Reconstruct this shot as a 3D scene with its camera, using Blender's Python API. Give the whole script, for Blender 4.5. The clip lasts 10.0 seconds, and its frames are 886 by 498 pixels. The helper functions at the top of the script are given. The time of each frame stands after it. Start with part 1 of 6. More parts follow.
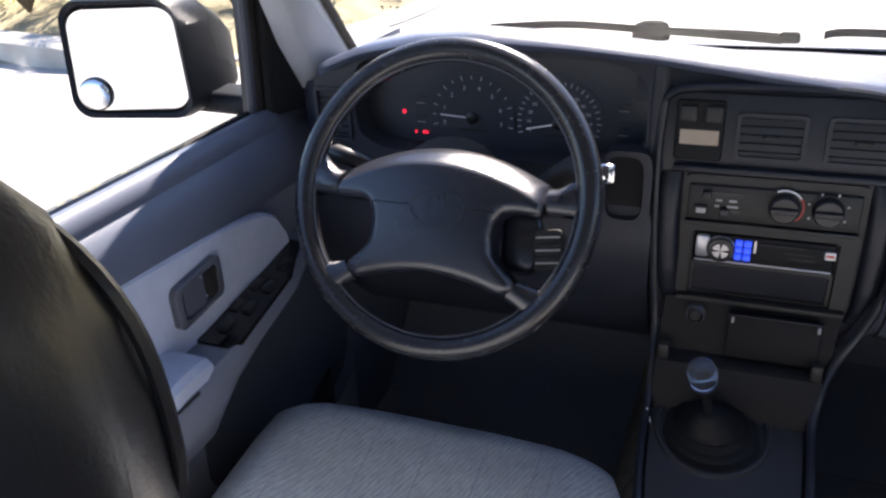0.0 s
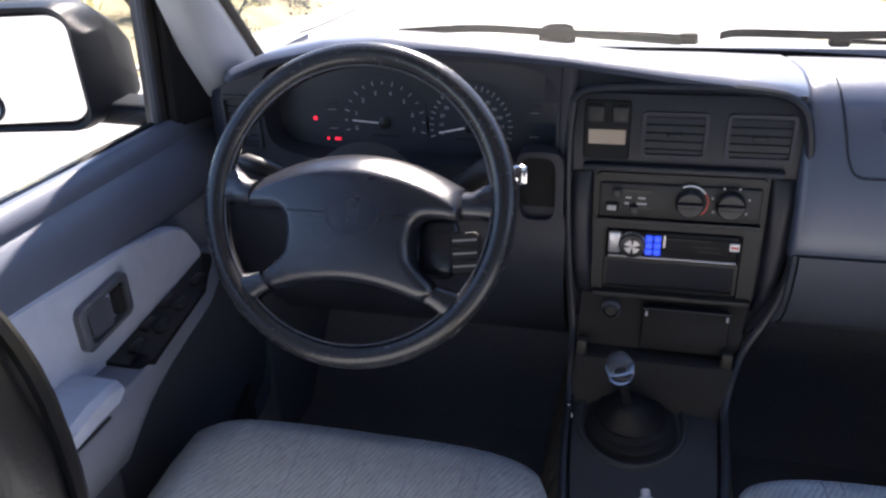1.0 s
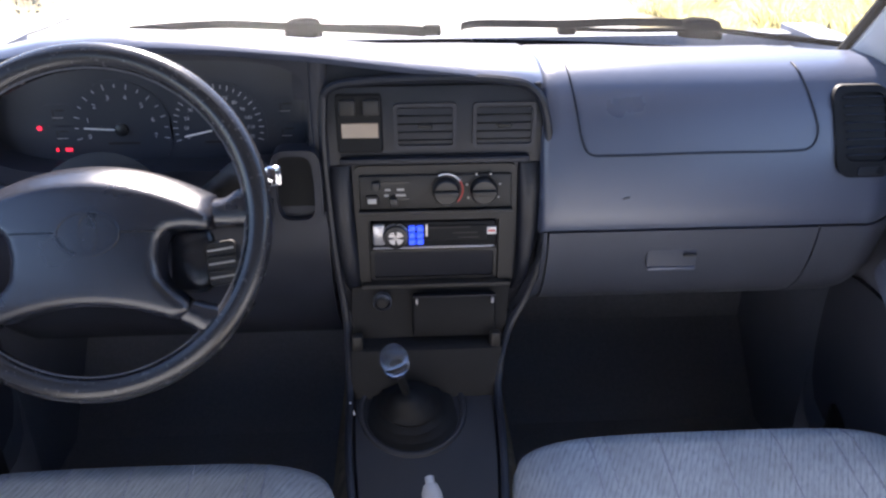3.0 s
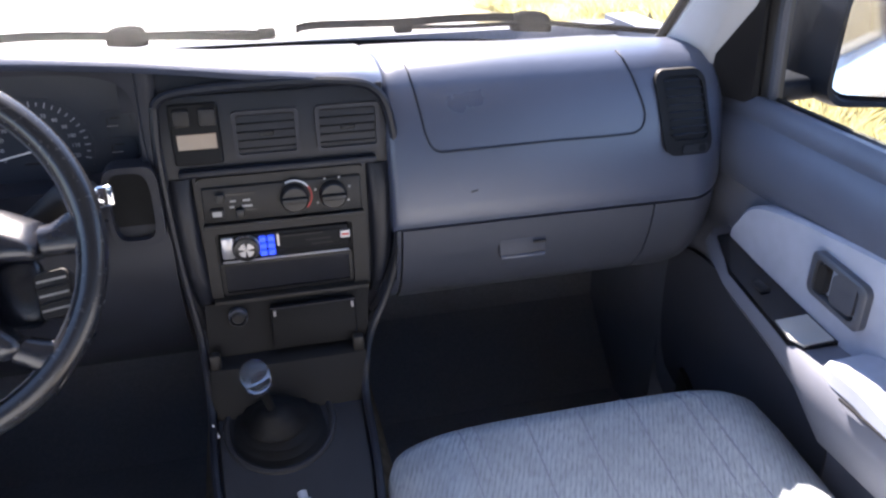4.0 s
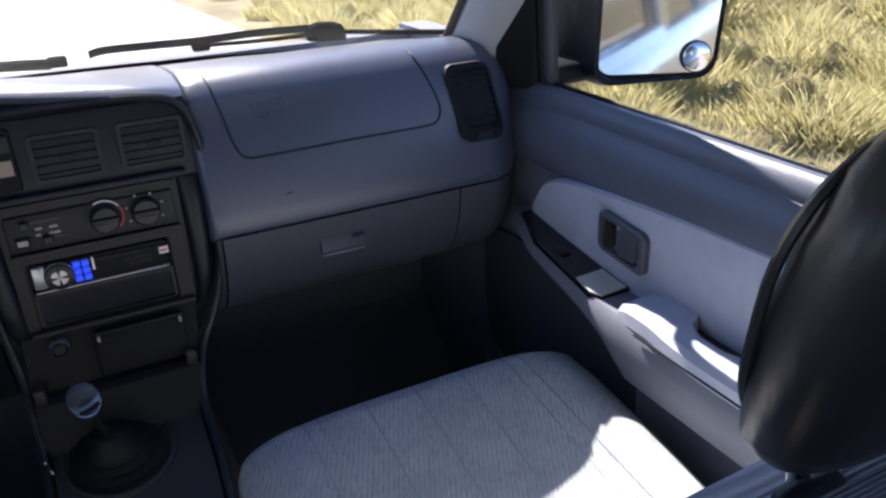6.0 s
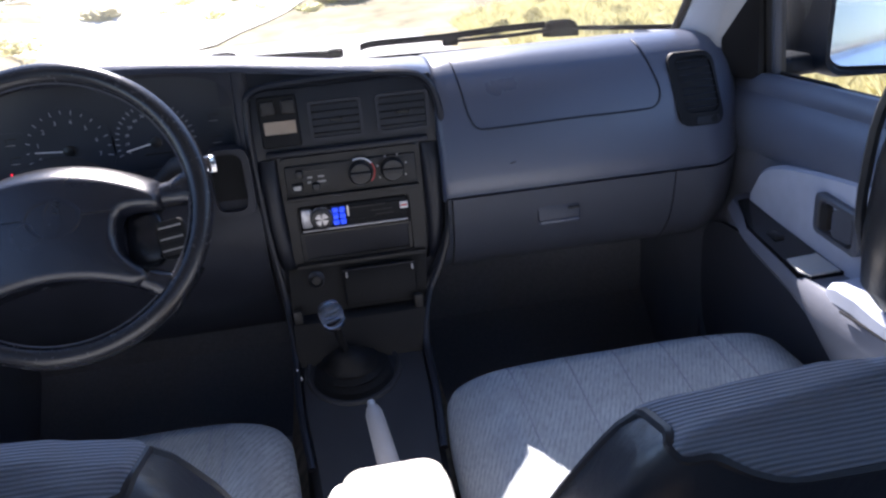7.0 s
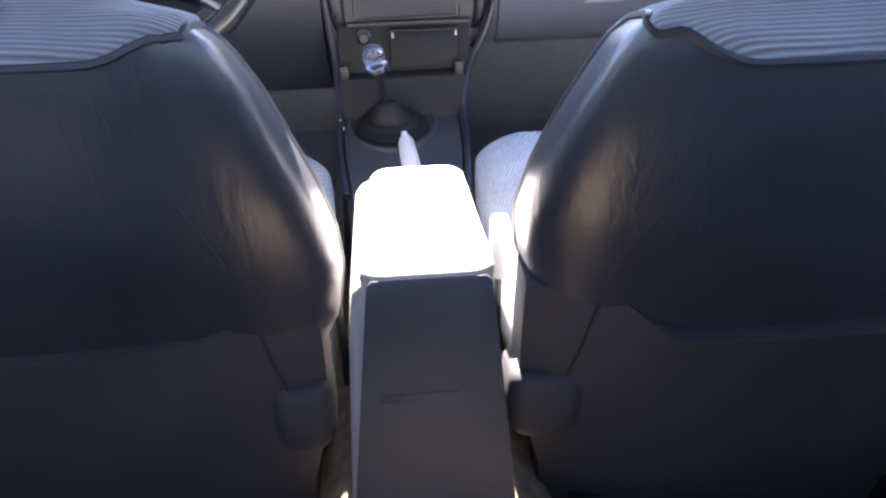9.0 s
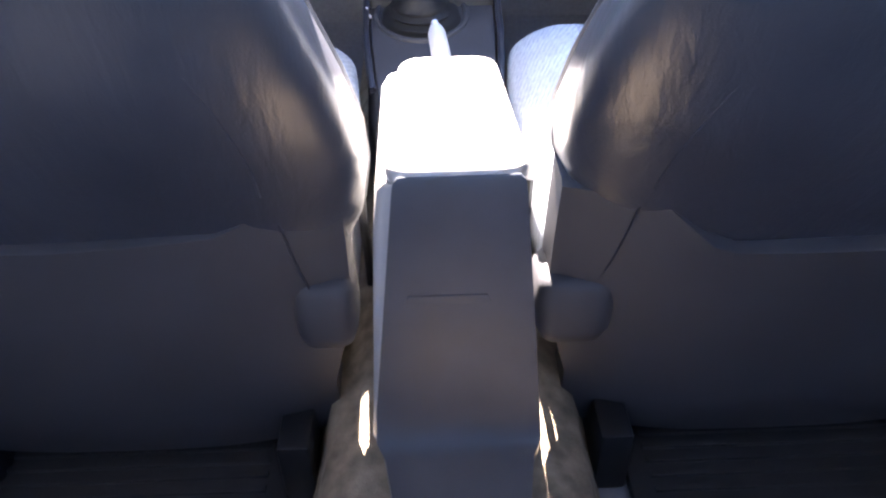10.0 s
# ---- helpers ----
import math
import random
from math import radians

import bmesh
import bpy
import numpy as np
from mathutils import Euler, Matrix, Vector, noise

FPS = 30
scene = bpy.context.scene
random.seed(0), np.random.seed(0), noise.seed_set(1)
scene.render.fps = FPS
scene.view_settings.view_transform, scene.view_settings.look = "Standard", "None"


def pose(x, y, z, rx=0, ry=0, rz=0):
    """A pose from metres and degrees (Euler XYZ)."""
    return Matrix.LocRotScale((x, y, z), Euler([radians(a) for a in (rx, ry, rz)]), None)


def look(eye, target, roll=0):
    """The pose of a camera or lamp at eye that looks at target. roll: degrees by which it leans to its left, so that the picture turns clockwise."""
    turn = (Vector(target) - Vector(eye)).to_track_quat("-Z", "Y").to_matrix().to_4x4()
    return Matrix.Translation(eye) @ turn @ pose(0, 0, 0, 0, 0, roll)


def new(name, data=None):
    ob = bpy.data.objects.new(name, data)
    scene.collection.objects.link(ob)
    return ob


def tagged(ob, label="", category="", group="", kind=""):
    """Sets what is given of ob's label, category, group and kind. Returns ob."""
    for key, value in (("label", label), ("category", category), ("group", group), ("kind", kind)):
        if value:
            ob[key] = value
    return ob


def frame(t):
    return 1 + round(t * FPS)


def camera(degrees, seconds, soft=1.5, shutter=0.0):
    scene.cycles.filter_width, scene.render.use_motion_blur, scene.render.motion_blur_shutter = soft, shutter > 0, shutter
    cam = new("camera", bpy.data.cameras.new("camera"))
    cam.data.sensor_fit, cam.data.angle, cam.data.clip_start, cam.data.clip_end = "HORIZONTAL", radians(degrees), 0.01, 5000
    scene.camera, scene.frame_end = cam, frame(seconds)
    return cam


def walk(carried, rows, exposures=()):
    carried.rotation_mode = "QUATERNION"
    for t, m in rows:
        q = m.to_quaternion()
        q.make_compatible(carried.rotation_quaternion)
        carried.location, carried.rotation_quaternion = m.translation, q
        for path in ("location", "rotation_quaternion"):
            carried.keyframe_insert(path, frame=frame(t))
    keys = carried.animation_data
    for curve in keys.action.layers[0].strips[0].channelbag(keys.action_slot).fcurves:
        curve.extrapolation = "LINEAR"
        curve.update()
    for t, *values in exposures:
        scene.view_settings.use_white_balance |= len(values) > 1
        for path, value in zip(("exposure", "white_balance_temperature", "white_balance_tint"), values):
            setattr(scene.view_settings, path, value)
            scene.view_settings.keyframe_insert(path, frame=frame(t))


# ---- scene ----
cam = camera(59.5, 10.0, soft=2.4)
PATH = [
    (0, (-0.06, -1.047, 1.517), (-0.721, 0.625, 0.64), -2.9),
    (0.5, (-0.058, -1.043, 1.517), (-0.628, 0.664, 0.643), -2.7),
    (1, (-0.058, -1.041, 1.515), (-0.524, 0.697, 0.641), -2.4),
    (1.5, (-0.053, -1.034, 1.515), (-0.407, 0.729, 0.638), -2.3),
    (2, (-0.046, -1.029, 1.513), (-0.255, 0.76, 0.643), -1.5),
    (3.3, (-0.031, -1.014, 1.511), (0.145, 0.766, 0.602), 0.2),
    (3.5, (-0.029, -1.012, 1.511), (0.212, 0.754, 0.603), 0.5),
    (4, (-0.023, -1.012, 1.51), (0.41, 0.72, 0.609), -0.3),
    (4.5, (-0.014, -1.02, 1.509), (0.618, 0.65, 0.608), -0.4),
    (5, (-0.014, -1.026, 1.509), (0.791, 0.57, 0.612), -0.2),
    (5.2, (-0.013, -1.037, 1.507), (0.838, 0.544, 0.617), -0.5),
    (6.3, (-0.018, -1.112, 1.487), (0.748, 0.550, 0.628), -4.0),
    (6.5, (-0.029, -1.129, 1.49), (0.611, 0.561, 0.635), -4.1),
    (7, (-0.032, -1.247, 1.427), (0.229, 0.6, 0.705), -5.0),
    (7.5, (-0.051, -1.374, 1.383), (0.055, 0.544, 0.829), -4.4),
    (8, (-0.049, -1.43, 1.33), (0.085, 0.521, 0.909), -3.5),
    (8.5, (-0.031, -1.422, 1.28), (0.079, 0.418, 0.503), -4.3),
    (9, (-0.03, -1.409, 1.268), (0.071, 0.332, 0.289), -1.8),
    (9.5, (-0.036, -1.406, 1.263), (0.04, 0.267, 0.169), -1.3),
    (10, (-0.035, -1.376, 1.24), (-0.004, 0.236, 0.056), -1.3),
]
walk(cam, [(t, look(eye, target, roll)) for t, eye, target, roll in PATH], exposures=[(0.0, 2.36, 6850, 18), (1.0, 2.45, 6850, 18), (2.0, 2.8, 6800, 18), (3.5, 2.93, 6750, 20), (4.5, 2.79, 6850, 19), (5.2, 2.2, 6600, 19), (6.3, 1.65, 6550, 19), (6.7, 1.85, 6500, 19), (7.5, 2.5, 6000, 22), (8.0, 2.3, 6100, 22), (8.5, 3.4, 6600, 21), (9.0, 4.3, 6850, 22), (9.5, 4.72, 6800, 22), (10.0, 5.0, 6800, 22)])

# ---------------------------------------------------------------- light
SUN_TURN, SUN_RISE = 2.8, 45.8  # degrees to the left of straight ahead, degrees up

world = bpy.data.worlds.new("World")
scene.world = world
world.use_nodes = True
wn = world.node_tree.nodes
sky = wn.new("ShaderNodeTexSky")
sky.sky_type = "NISHITA"
sky.sun_disc = False
sky.altitude = 2200
sky.dust_density = 0.0
sky.ozone_density = 1.5
sky.sun_elevation = radians(SUN_RISE)
sky.sun_rotation = radians(-SUN_TURN)
wn["Background"].inputs["Strength"].default_value = 0.11
world.node_tree.links.new(sky.outputs["Color"], wn["Background"].inputs["Color"])

sun_data = bpy.data.lights.new("sun", "SUN")
sun_data.energy = 5.0
sun_data.angle = radians(0.53)
sun_data.color = (1.0, 0.95, 0.87)
sun = new("sun", sun_data)
sun.matrix_world = look((-30 * math.sin(radians(SUN_TURN)), 30 * math.cos(radians(SUN_TURN)), 30 * math.tan(radians(SUN_RISE))), (0, 0, 0))


# ---------------------------------------------------------------- materials
def material(name, colour, rough=0.6, metal=0.0, vary=0.12, scale=18.0, bump=0.15, grain=260.0, coat=0.0, emit=0.0, spec=0.5):
    """A surface with stains at one scale and grain at a finer one."""
    m = bpy.data.materials.new(name)
    m.use_nodes = True
    nt = m.node_tree
    b = nt.nodes["Principled BSDF"]
    b.inputs["Roughness"].default_value = rough
    b.inputs["Metallic"].default_value = metal
    b.inputs["Specular IOR Level"].default_value = spec
    b.inputs["Coat Weight"].default_value = coat
    co = nt.nodes.new("ShaderNodeTexCoord")
    n1 = nt.nodes.new("ShaderNodeTexNoise")
    n1.inputs["Scale"].default_value = scale
    n1.inputs["Detail"].default_value = 6
    n2 = nt.nodes.new("ShaderNodeTexNoise")
    n2.inputs["Scale"].default_value = grain
    n2.inputs["Detail"].default_value = 3
    for n in (n1, n2):
        nt.links.new(co.outputs["Object"], n.inputs["Vector"])
    mix = nt.nodes.new("ShaderNodeMix")
    mix.data_type = "RGBA"
    r = nt.nodes.new("ShaderNodeMapRange")
    r.inputs["From Min"].default_value, r.inputs["From Max"].default_value = 0.3, 0.7
    nt.links.new(n1.outputs["Fac"], r.inputs["Value"])
    nt.links.new(r.outputs["Result"], mix.inputs["Factor"])
    mix.inputs["A"].default_value = (*[c * (1 - vary) for c in colour], 1)
    mix.inputs["B"].default_value = (*[min(1, c * (1 + vary)) for c in colour], 1)
    nt.links.new(mix.outputs["Result"], b.inputs["Base Color"])
    rr = nt.nodes.new("ShaderNodeMapRange")
    rr.inputs["To Min"].default_value, rr.inputs["To Max"].default_value = max(0.02, rough - 0.08), min(1, rough + 0.08)
    nt.links.new(n1.outputs["Fac"], rr.inputs["Value"])
    nt.links.new(rr.outputs["Result"], b.inputs["Roughness"])
    if bump:
        bp = nt.nodes.new("ShaderNodeBump")
        bp.inputs["Strength"].default_value = bump
        bp.inputs["Distance"].default_value = 0.0015
        nt.links.new(n2.outputs["Fac"], bp.inputs["Height"])
        nt.links.new(bp.outputs["Normal"], b.inputs["Normal"])
    if emit:
        b.inputs["Emission Color"].default_value = (*colour, 1)
        b.inputs["Emission Strength"].default_value = emit
    return m


def wrinkled(m):
    """Fine upright creases in stretched vinyl."""
    nt = m.node_tree
    b = nt.nodes["Principled BSDF"]
    co = nt.nodes["Texture Coordinate"]
    mp = nt.nodes.new("ShaderNodeMapping")
    mp.inputs["Scale"].default_value = (70, 70, 7)
    mp.inputs["Rotation"].default_value = (0, radians(8), 0)
    nt.links.new(co.outputs["Object"], mp.inputs["Vector"])
    nz = nt.nodes.new("ShaderNodeTexNoise")
    nz.inputs["Scale"].default_value = 1.0
    nz.inputs["Detail"].default_value = 3
    nz.inputs["Distortion"].default_value = 0.6
    nt.links.new(mp.outputs["Vector"], nz.inputs["Vector"])
    bp = nt.nodes.new("ShaderNodeBump")
    bp.inputs["Strength"].default_value = 0.22
    bp.inputs["Distance"].default_value = 0.004
    nt.links.new(nz.outputs["Fac"], bp.inputs["Height"])
    nt.links.new(b.inputs["Normal"].links[0].from_socket, bp.inputs["Normal"])
    nt.links.new(bp.outputs["Normal"], b.inputs["Normal"])


def fabric(name, colour, dark, rows=False):
    """Woven seat cloth: slanting flecks, or ribs along the width."""
    m = material(name, colour, rough=0.92, vary=0.13, scale=16, bump=0.3, grain=900, spec=0.2)
    nt = m.node_tree
    b = nt.nodes["Principled BSDF"]
    co = nt.nodes["Texture Coordinate"]
    base = b.inputs["Base Color"].links[0].from_socket
    mp = nt.nodes.new("ShaderNodeMapping")
    nt.links.new(co.outputs["Object"], mp.inputs["Vector"])
    if rows:
        wv = nt.nodes.new("ShaderNodeTexWave")
        wv.wave_type, wv.bands_direction = "BANDS", "Y"
        wv.inputs["Scale"].default_value = 105
        wv.inputs["Distortion"].default_value = 0.6
        wv.inputs["Detail"].default_value = 2
        mp.inputs["Rotation"].default_value = (radians(-45), 0, 0)
        nt.links.new(mp.outputs["Vector"], wv.inputs["Vector"])
        fac = wv.outputs["Fac"]
    else:
        mp.inputs["Rotation"].default_value = (0, 0, radians(25))
        stretch = nt.nodes.new("ShaderNodeMapping")
        stretch.inputs["Scale"].default_value = (420, 60, 220)
        nt.links.new(mp.outputs["Vector"], stretch.inputs["Vector"])
        fleck = nt.nodes.new("ShaderNodeTexNoise")
        fleck.inputs["Scale"].default_value = 1.0
        fleck.inputs["Detail"].default_value = 1.0
        nt.links.new(stretch.outputs["Vector"], fleck.inputs["Vector"])
        rg = nt.nodes.new("ShaderNodeMapRange")
        rg.inputs["From Min"].default_value, rg.inputs["From Max"].default_value = 0.33, 0.55
        nt.links.new(fleck.outputs["Fac"], rg.inputs["Value"])
        # fine slanting ribs, broken into dashes by the flecks
        wv = nt.nodes.new("ShaderNodeTexWave")
        wv.wave_type, wv.bands_direction = "BANDS", "X"
        wv.inputs["Scale"].default_value = 46
        wv.inputs["Distortion"].default_value = 0.8
        wv.inputs["Detail"].default_value = 1
        nt.links.new(mp.outputs["Vector"], wv.inputs["Vector"])
        wr = nt.nodes.new("ShaderNodeMapRange")
        wr.inputs["From Min"].default_value, wr.inputs["From Max"].default_value = 0.0, 0.55
        nt.links.new(wv.outputs["Fac"], wr.inputs["Value"])
        av = nt.nodes.new("ShaderNodeMath")
        av.operation = "MULTIPLY_ADD"
        av.inputs[1].default_value = 0.45
        nt.links.new(wr.outputs["Result"], av.inputs[0])
        hf = nt.nodes.new("ShaderNodeMath")
        hf.operation = "MULTIPLY"
        hf.inputs[1].default_value = 0.55
        nt.links.new(rg.outputs["Result"], hf.inputs[0])
        nt.links.new(hf.outputs["Value"], av.inputs[2])
        fac = av.outputs["Value"]
    mx = nt.nodes.new("ShaderNodeMix")
    mx.data_type = "RGBA"
    nt.links.new(fac, mx.inputs["Factor"])
    mx.inputs["A"].default_value = (*dark, 1)
    nt.links.new(base, mx.inputs["B"])
    nt.links.new(mx.outputs["Result"], b.inputs["Base Color"])
    old = b.inputs["Normal"].links[0].from_node
    bp = nt.nodes.new("ShaderNodeBump")
    bp.inputs["Strength"].default_value = 0.45 if rows else 0.25
    bp.inputs["Distance"].default_value = 0.004 if rows else 0.001
    nt.links.new(fac, bp.inputs["Height"])
    nt.links.new(old.outputs["Normal"], bp.inputs["Normal"])
    nt.links.new(bp.outputs["Normal"], b.inputs["Normal"])
    return m


def pane(name, tint=(1, 1, 1), dust=0.03, edge=0.90, face=0.04, steep=5.0):
    """A thin sheet of glass: clear, with gloss by angle and a little dust."""
    m = bpy.data.materials.new(name)
    m.use_nodes = True
    nt = m.node_tree
    nt.nodes.remove(nt.nodes["Principled BSDF"])
    out = nt.nodes["Material Output"]
    tr = nt.nodes.new("ShaderNodeBsdfTransparent")
    tr.inputs["Color"].default_value = (*tint, 1)
    gl = nt.nodes.new("ShaderNodeBsdfGlossy")
    gl.inputs["Roughness"].default_value = 0.02
    df = nt.nodes.new("ShaderNodeBsdfTranslucent")
    df.inputs["Color"].default_value = (0.8, 0.78, 0.74, 1)
    lw = nt.nodes.new("ShaderNodeLayerWeight")
    lw.inputs["Blend"].default_value = 0.5
    pw = nt.nodes.new("ShaderNodeMath")
    pw.operation = "POWER"
    pw.inputs[1].default_value = steep
    nt.links.new(lw.outputs["Facing"], pw.inputs[0])
    fr = nt.nodes.new("ShaderNodeMath")
    fr.operation = "MULTIPLY_ADD"
    fr.inputs[1].default_value, fr.inputs[2].default_value = edge, face
    nt.links.new(pw.outputs["Value"], fr.inputs[0])
    m1, m2 = nt.nodes.new("ShaderNodeMixShader"), nt.nodes.new("ShaderNodeMixShader")
    nz = nt.nodes.new("ShaderNodeTexNoise")
    nz.inputs["Scale"].default_value = 5
    nz.inputs["Detail"].default_value = 8
    co = nt.nodes.new("ShaderNodeTexCoord")
    nt.links.new(co.outputs["Object"], nz.inputs["Vector"])
    rg = nt.nodes.new("ShaderNodeMapRange")
    rg.inputs["From Min"].default_value, rg.inputs["From Max"].default_value = 0.25, 0.8
    rg.inputs["To Min"].default_value, rg.inputs["To Max"].default_value = dust * 0.4, dust * 1.6
    nt.links.new(nz.outputs["Fac"], rg.inputs["Value"])
    nt.links.new(rg.outputs["Result"], m1.inputs["Fac"])
    nt.links.new(tr.outputs["BSDF"], m1.inputs[1])
    nt.links.new(df.outputs["BSDF"], m1.inputs[2])
    nt.links.new(fr.outputs["Value"], m2.inputs["Fac"])
    nt.links.new(m1.outputs["Shader"], m2.inputs[1])
    nt.links.new(gl.outputs["BSDF"], m2.inputs[2])
    nt.links.new(m2.outputs["Shader"], out.inputs["Surface"])
    return m


M_DASH = material("dash_vinyl", (0.060, 0.071, 0.105), rough=0.30, vary=0.06, scale=6, bump=0.25, grain=700, spec=0.75)
M_GLOVE = material("glove_plastic", (0.046, 0.051, 0.068), rough=0.55, vary=0.05, scale=8, bump=0.2, grain=700)
M_FASCIA = material("fascia_plastic", (0.020, 0.0225, 0.032), rough=0.42, vary=0.15, scale=14, bump=0.15, grain=800, spec=0.3)
M_STACK = material("stack_plastic", (0.0115, 0.013, 0.0195), rough=0.38, vary=0.15, scale=14, bump=0.15, grain=800, spec=0.35)
M_BEZEL = material("bezel_plastic", (0.022, 0.0208, 0.0205), rough=0.5, vary=0.1, scale=20, bump=0.1, grain=800, spec=0.35)
M_BLACK = material("black_plastic", (0.009, 0.009, 0.0105), rough=0.4, vary=0.2, scale=25, bump=0.1, grain=900)
M_VENT = material("vent_black", (0.0075, 0.008, 0.0095), rough=0.6, vary=0.2, bump=0.0, spec=0.2)
M_GLOSSBLACK = material("gloss_black", (0.008, 0.008, 0.010), rough=0.12, vary=0.1, bump=0.0)
M_GAUGE = material("gauge_face", (0.028, 0.033, 0.045), rough=0.35, vary=0.05, bump=0.0)
M_MARK = material("white_marking", (0.75, 0.75, 0.76), rough=0.6, vary=0.03, bump=0.0)
M_TICK = material("dim_marking", (0.42, 0.43, 0.46), rough=0.6, vary=0.03, bump=0.0)
M_RED = material("warning_red", (0.8, 0.02, 0.05), rough=0.4, emit=0.30, vary=0.0, bump=0.0)
M_REDDIM = material("red_marking", (0.5, 0.05, 0.04), rough=0.5, vary=0.0, bump=0.0)
M_BLUE = material("key_blue", (0.02, 0.07, 0.75), rough=0.4, emit=0.22, vary=0.0, bump=0.0)
M_LCD = material("clock_window", (0.30, 0.23, 0.17), rough=0.25, vary=0.06, scale=30, bump=0.0)
M_SILVER = material("silver_plastic", (0.42, 0.42, 0.44), rough=0.28, metal=0.6, vary=0.1, bump=0.0)
M_CHROME = material("chrome", (0.72, 0.72, 0.74), rough=0.1, metal=1.0, vary=0.04, bump=0.0)
M_WHEEL = material("wheel_leather", (0.018, 0.0185, 0.022), rough=0.25, vary=0.06, scale=160, bump=0.10, grain=500)
M_HUB = material("hub_vinyl", (0.0125, 0.014, 0.021), rough=0.25, vary=0.12, scale=14, bump=0.25, grain=620, spec=0.75)
M_FLAP = material("flap_vinyl", (0.045, 0.0445, 0.050), rough=0.6, vary=0.14, scale=9, bump=0.12, grain=420)
M_VINYL = material("seat_vinyl", (0.035, 0.0375, 0.047), rough=0.34, vary=0.14, scale=9, bump=0.14, grain=420, spec=0.85)
wrinkled(M_VINYL)
M_FRAME = material("window_frame_dark", (0.032, 0.030, 0.030), rough=0.6, vary=0.15, scale=20, bump=0.05)
M_PIPING = material("piping", (0.030, 0.032, 0.040), rough=0.45, vary=0.1, bump=0.1)
M_CLOTH = fabric("seat_cloth", (0.365, 0.395, 0.425), (0.24, 0.262, 0.285))
# the same weave, darker and less blue, for the driver's cushion
M_CLOTHDARK = fabric("darker_seat_cloth", (0.315, 0.335, 0.355), (0.20, 0.215, 0.23))
M_SEAM = material("seam_thread", (0.25, 0.265, 0.31), rough=0.9, vary=0.3, scale=500, bump=0.3, spec=0.2)
M_RIB = fabric("ribbed_cloth", (0.33, 0.355, 0.42), (0.19, 0.205, 0.245), rows=True)
M_DOOR = material("door_vinyl", (0.090, 0.103, 0.140), rough=0.40, vary=0.08, scale=8, bump=0.3, grain=600)
M_INSERT = material("door_cloth", (0.38, 0.41, 0.49), rough=0.9, vary=0.05, scale=40, bump=0.4, grain=1000, spec=0.2)
M_LOWER = material("door_lower", (0.135, 0.145, 0.180), rough=0.6, vary=0.1, scale=11, bump=0.3, grain=500)
M_CONSOLE = material("console_plastic", (0.46, 0.45, 0.43), rough=0.5, vary=0.07, scale=14, bump=0.2, grain=600)
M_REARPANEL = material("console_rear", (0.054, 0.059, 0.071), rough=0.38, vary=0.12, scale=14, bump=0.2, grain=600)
M_CONSOLEDARK = material("console_dark", (0.022, 0.0235, 0.029), rough=0.55, vary=0.15, scale=14, bump=0.2, grain=600, spec=0.3)
M_CARPET = material("carpet", (0.24, 0.247, 0.275), rough=1.0, vary=0.08, scale=140, bump=1.0, grain=700, spec=0.05)
M_TUNNEL = material("tunnel_carpet", (0.25, 0.205, 0.15), rough=1.0, vary=0.35, scale=40, bump=1.0, grain=500, spec=0.05)
M_MAT = material("rubber_mat", (0.022, 0.021, 0.021), rough=0.75, vary=0.3, scale=20, bump=0.6, grain=300)
M_PILLAR = material("pillar_trim", (0.36, 0.365, 0.385), rough=0.55, vary=0.06, scale=12, bump=0.2, grain=700)
M_LINER = material("headliner", (0.36, 0.35, 0.34), rough=0.95, vary=0.05, scale=30, bump=0.4, grain=900)
M_RUBBER = material("rubber", (0.014, 0.014, 0.015), rough=0.7, vary=0.2, bump=0.1, spec=0.15)
M_WIPER = material("wiper_black", (0.004, 0.004, 0.0045), rough=0.85, vary=0.2, bump=0.0, spec=0.02)
M_PAINT = material("body_paint", (0.13, 0.17, 0.25), rough=0.22, metal=0.6, vary=0.03, bump=0.0, coat=0.7)
M_HOUSING = material("mirror_housing", (0.007, 0.009, 0.013), rough=0.45, vary=0.1, bump=0.05, spec=0.10)
M_HANDLE = material("handle_plastic", (0.075, 0.080, 0.096), rough=0.35, vary=0.1, bump=0.05)
M_MIRROR = material("mirror_glass", (0.86, 0.88, 0.90), rough=0.015, metal=1.0, vary=0.02, bump=0.0)
M_GREYGRIP = material("grey_grip", (0.30, 0.30, 0.31), rough=0.45, vary=0.1, bump=0.2, grain=400)
M_BUCKLE = material("buckle_grey", (0.36, 0.35, 0.34), rough=0.45, vary=0.1, bump=0.1)
M_KNOB = material("knob_acrylic", (0.30, 0.34, 0.42), rough=0.06, vary=0.1, bump=0.0)
M_KNOB.node_tree.nodes["Principled BSDF"].inputs["Transmission Weight"].default_value = 0.92
M_KNOB.node_tree.nodes["Principled BSDF"].inputs["IOR"].default_value = 1.45
M_GLASS = pane("windshield_glass", (0.93, 0.96, 0.95), 0.005, 0.5, 0.02)
M_SIDEGLASS = pane("side_glass", (0.94, 0.96, 0.95), 0.002, steep=3.5)
M_TINT = pane("tinted_glass", (0.36, 0.39, 0.42), 0.004, steep=3.5)


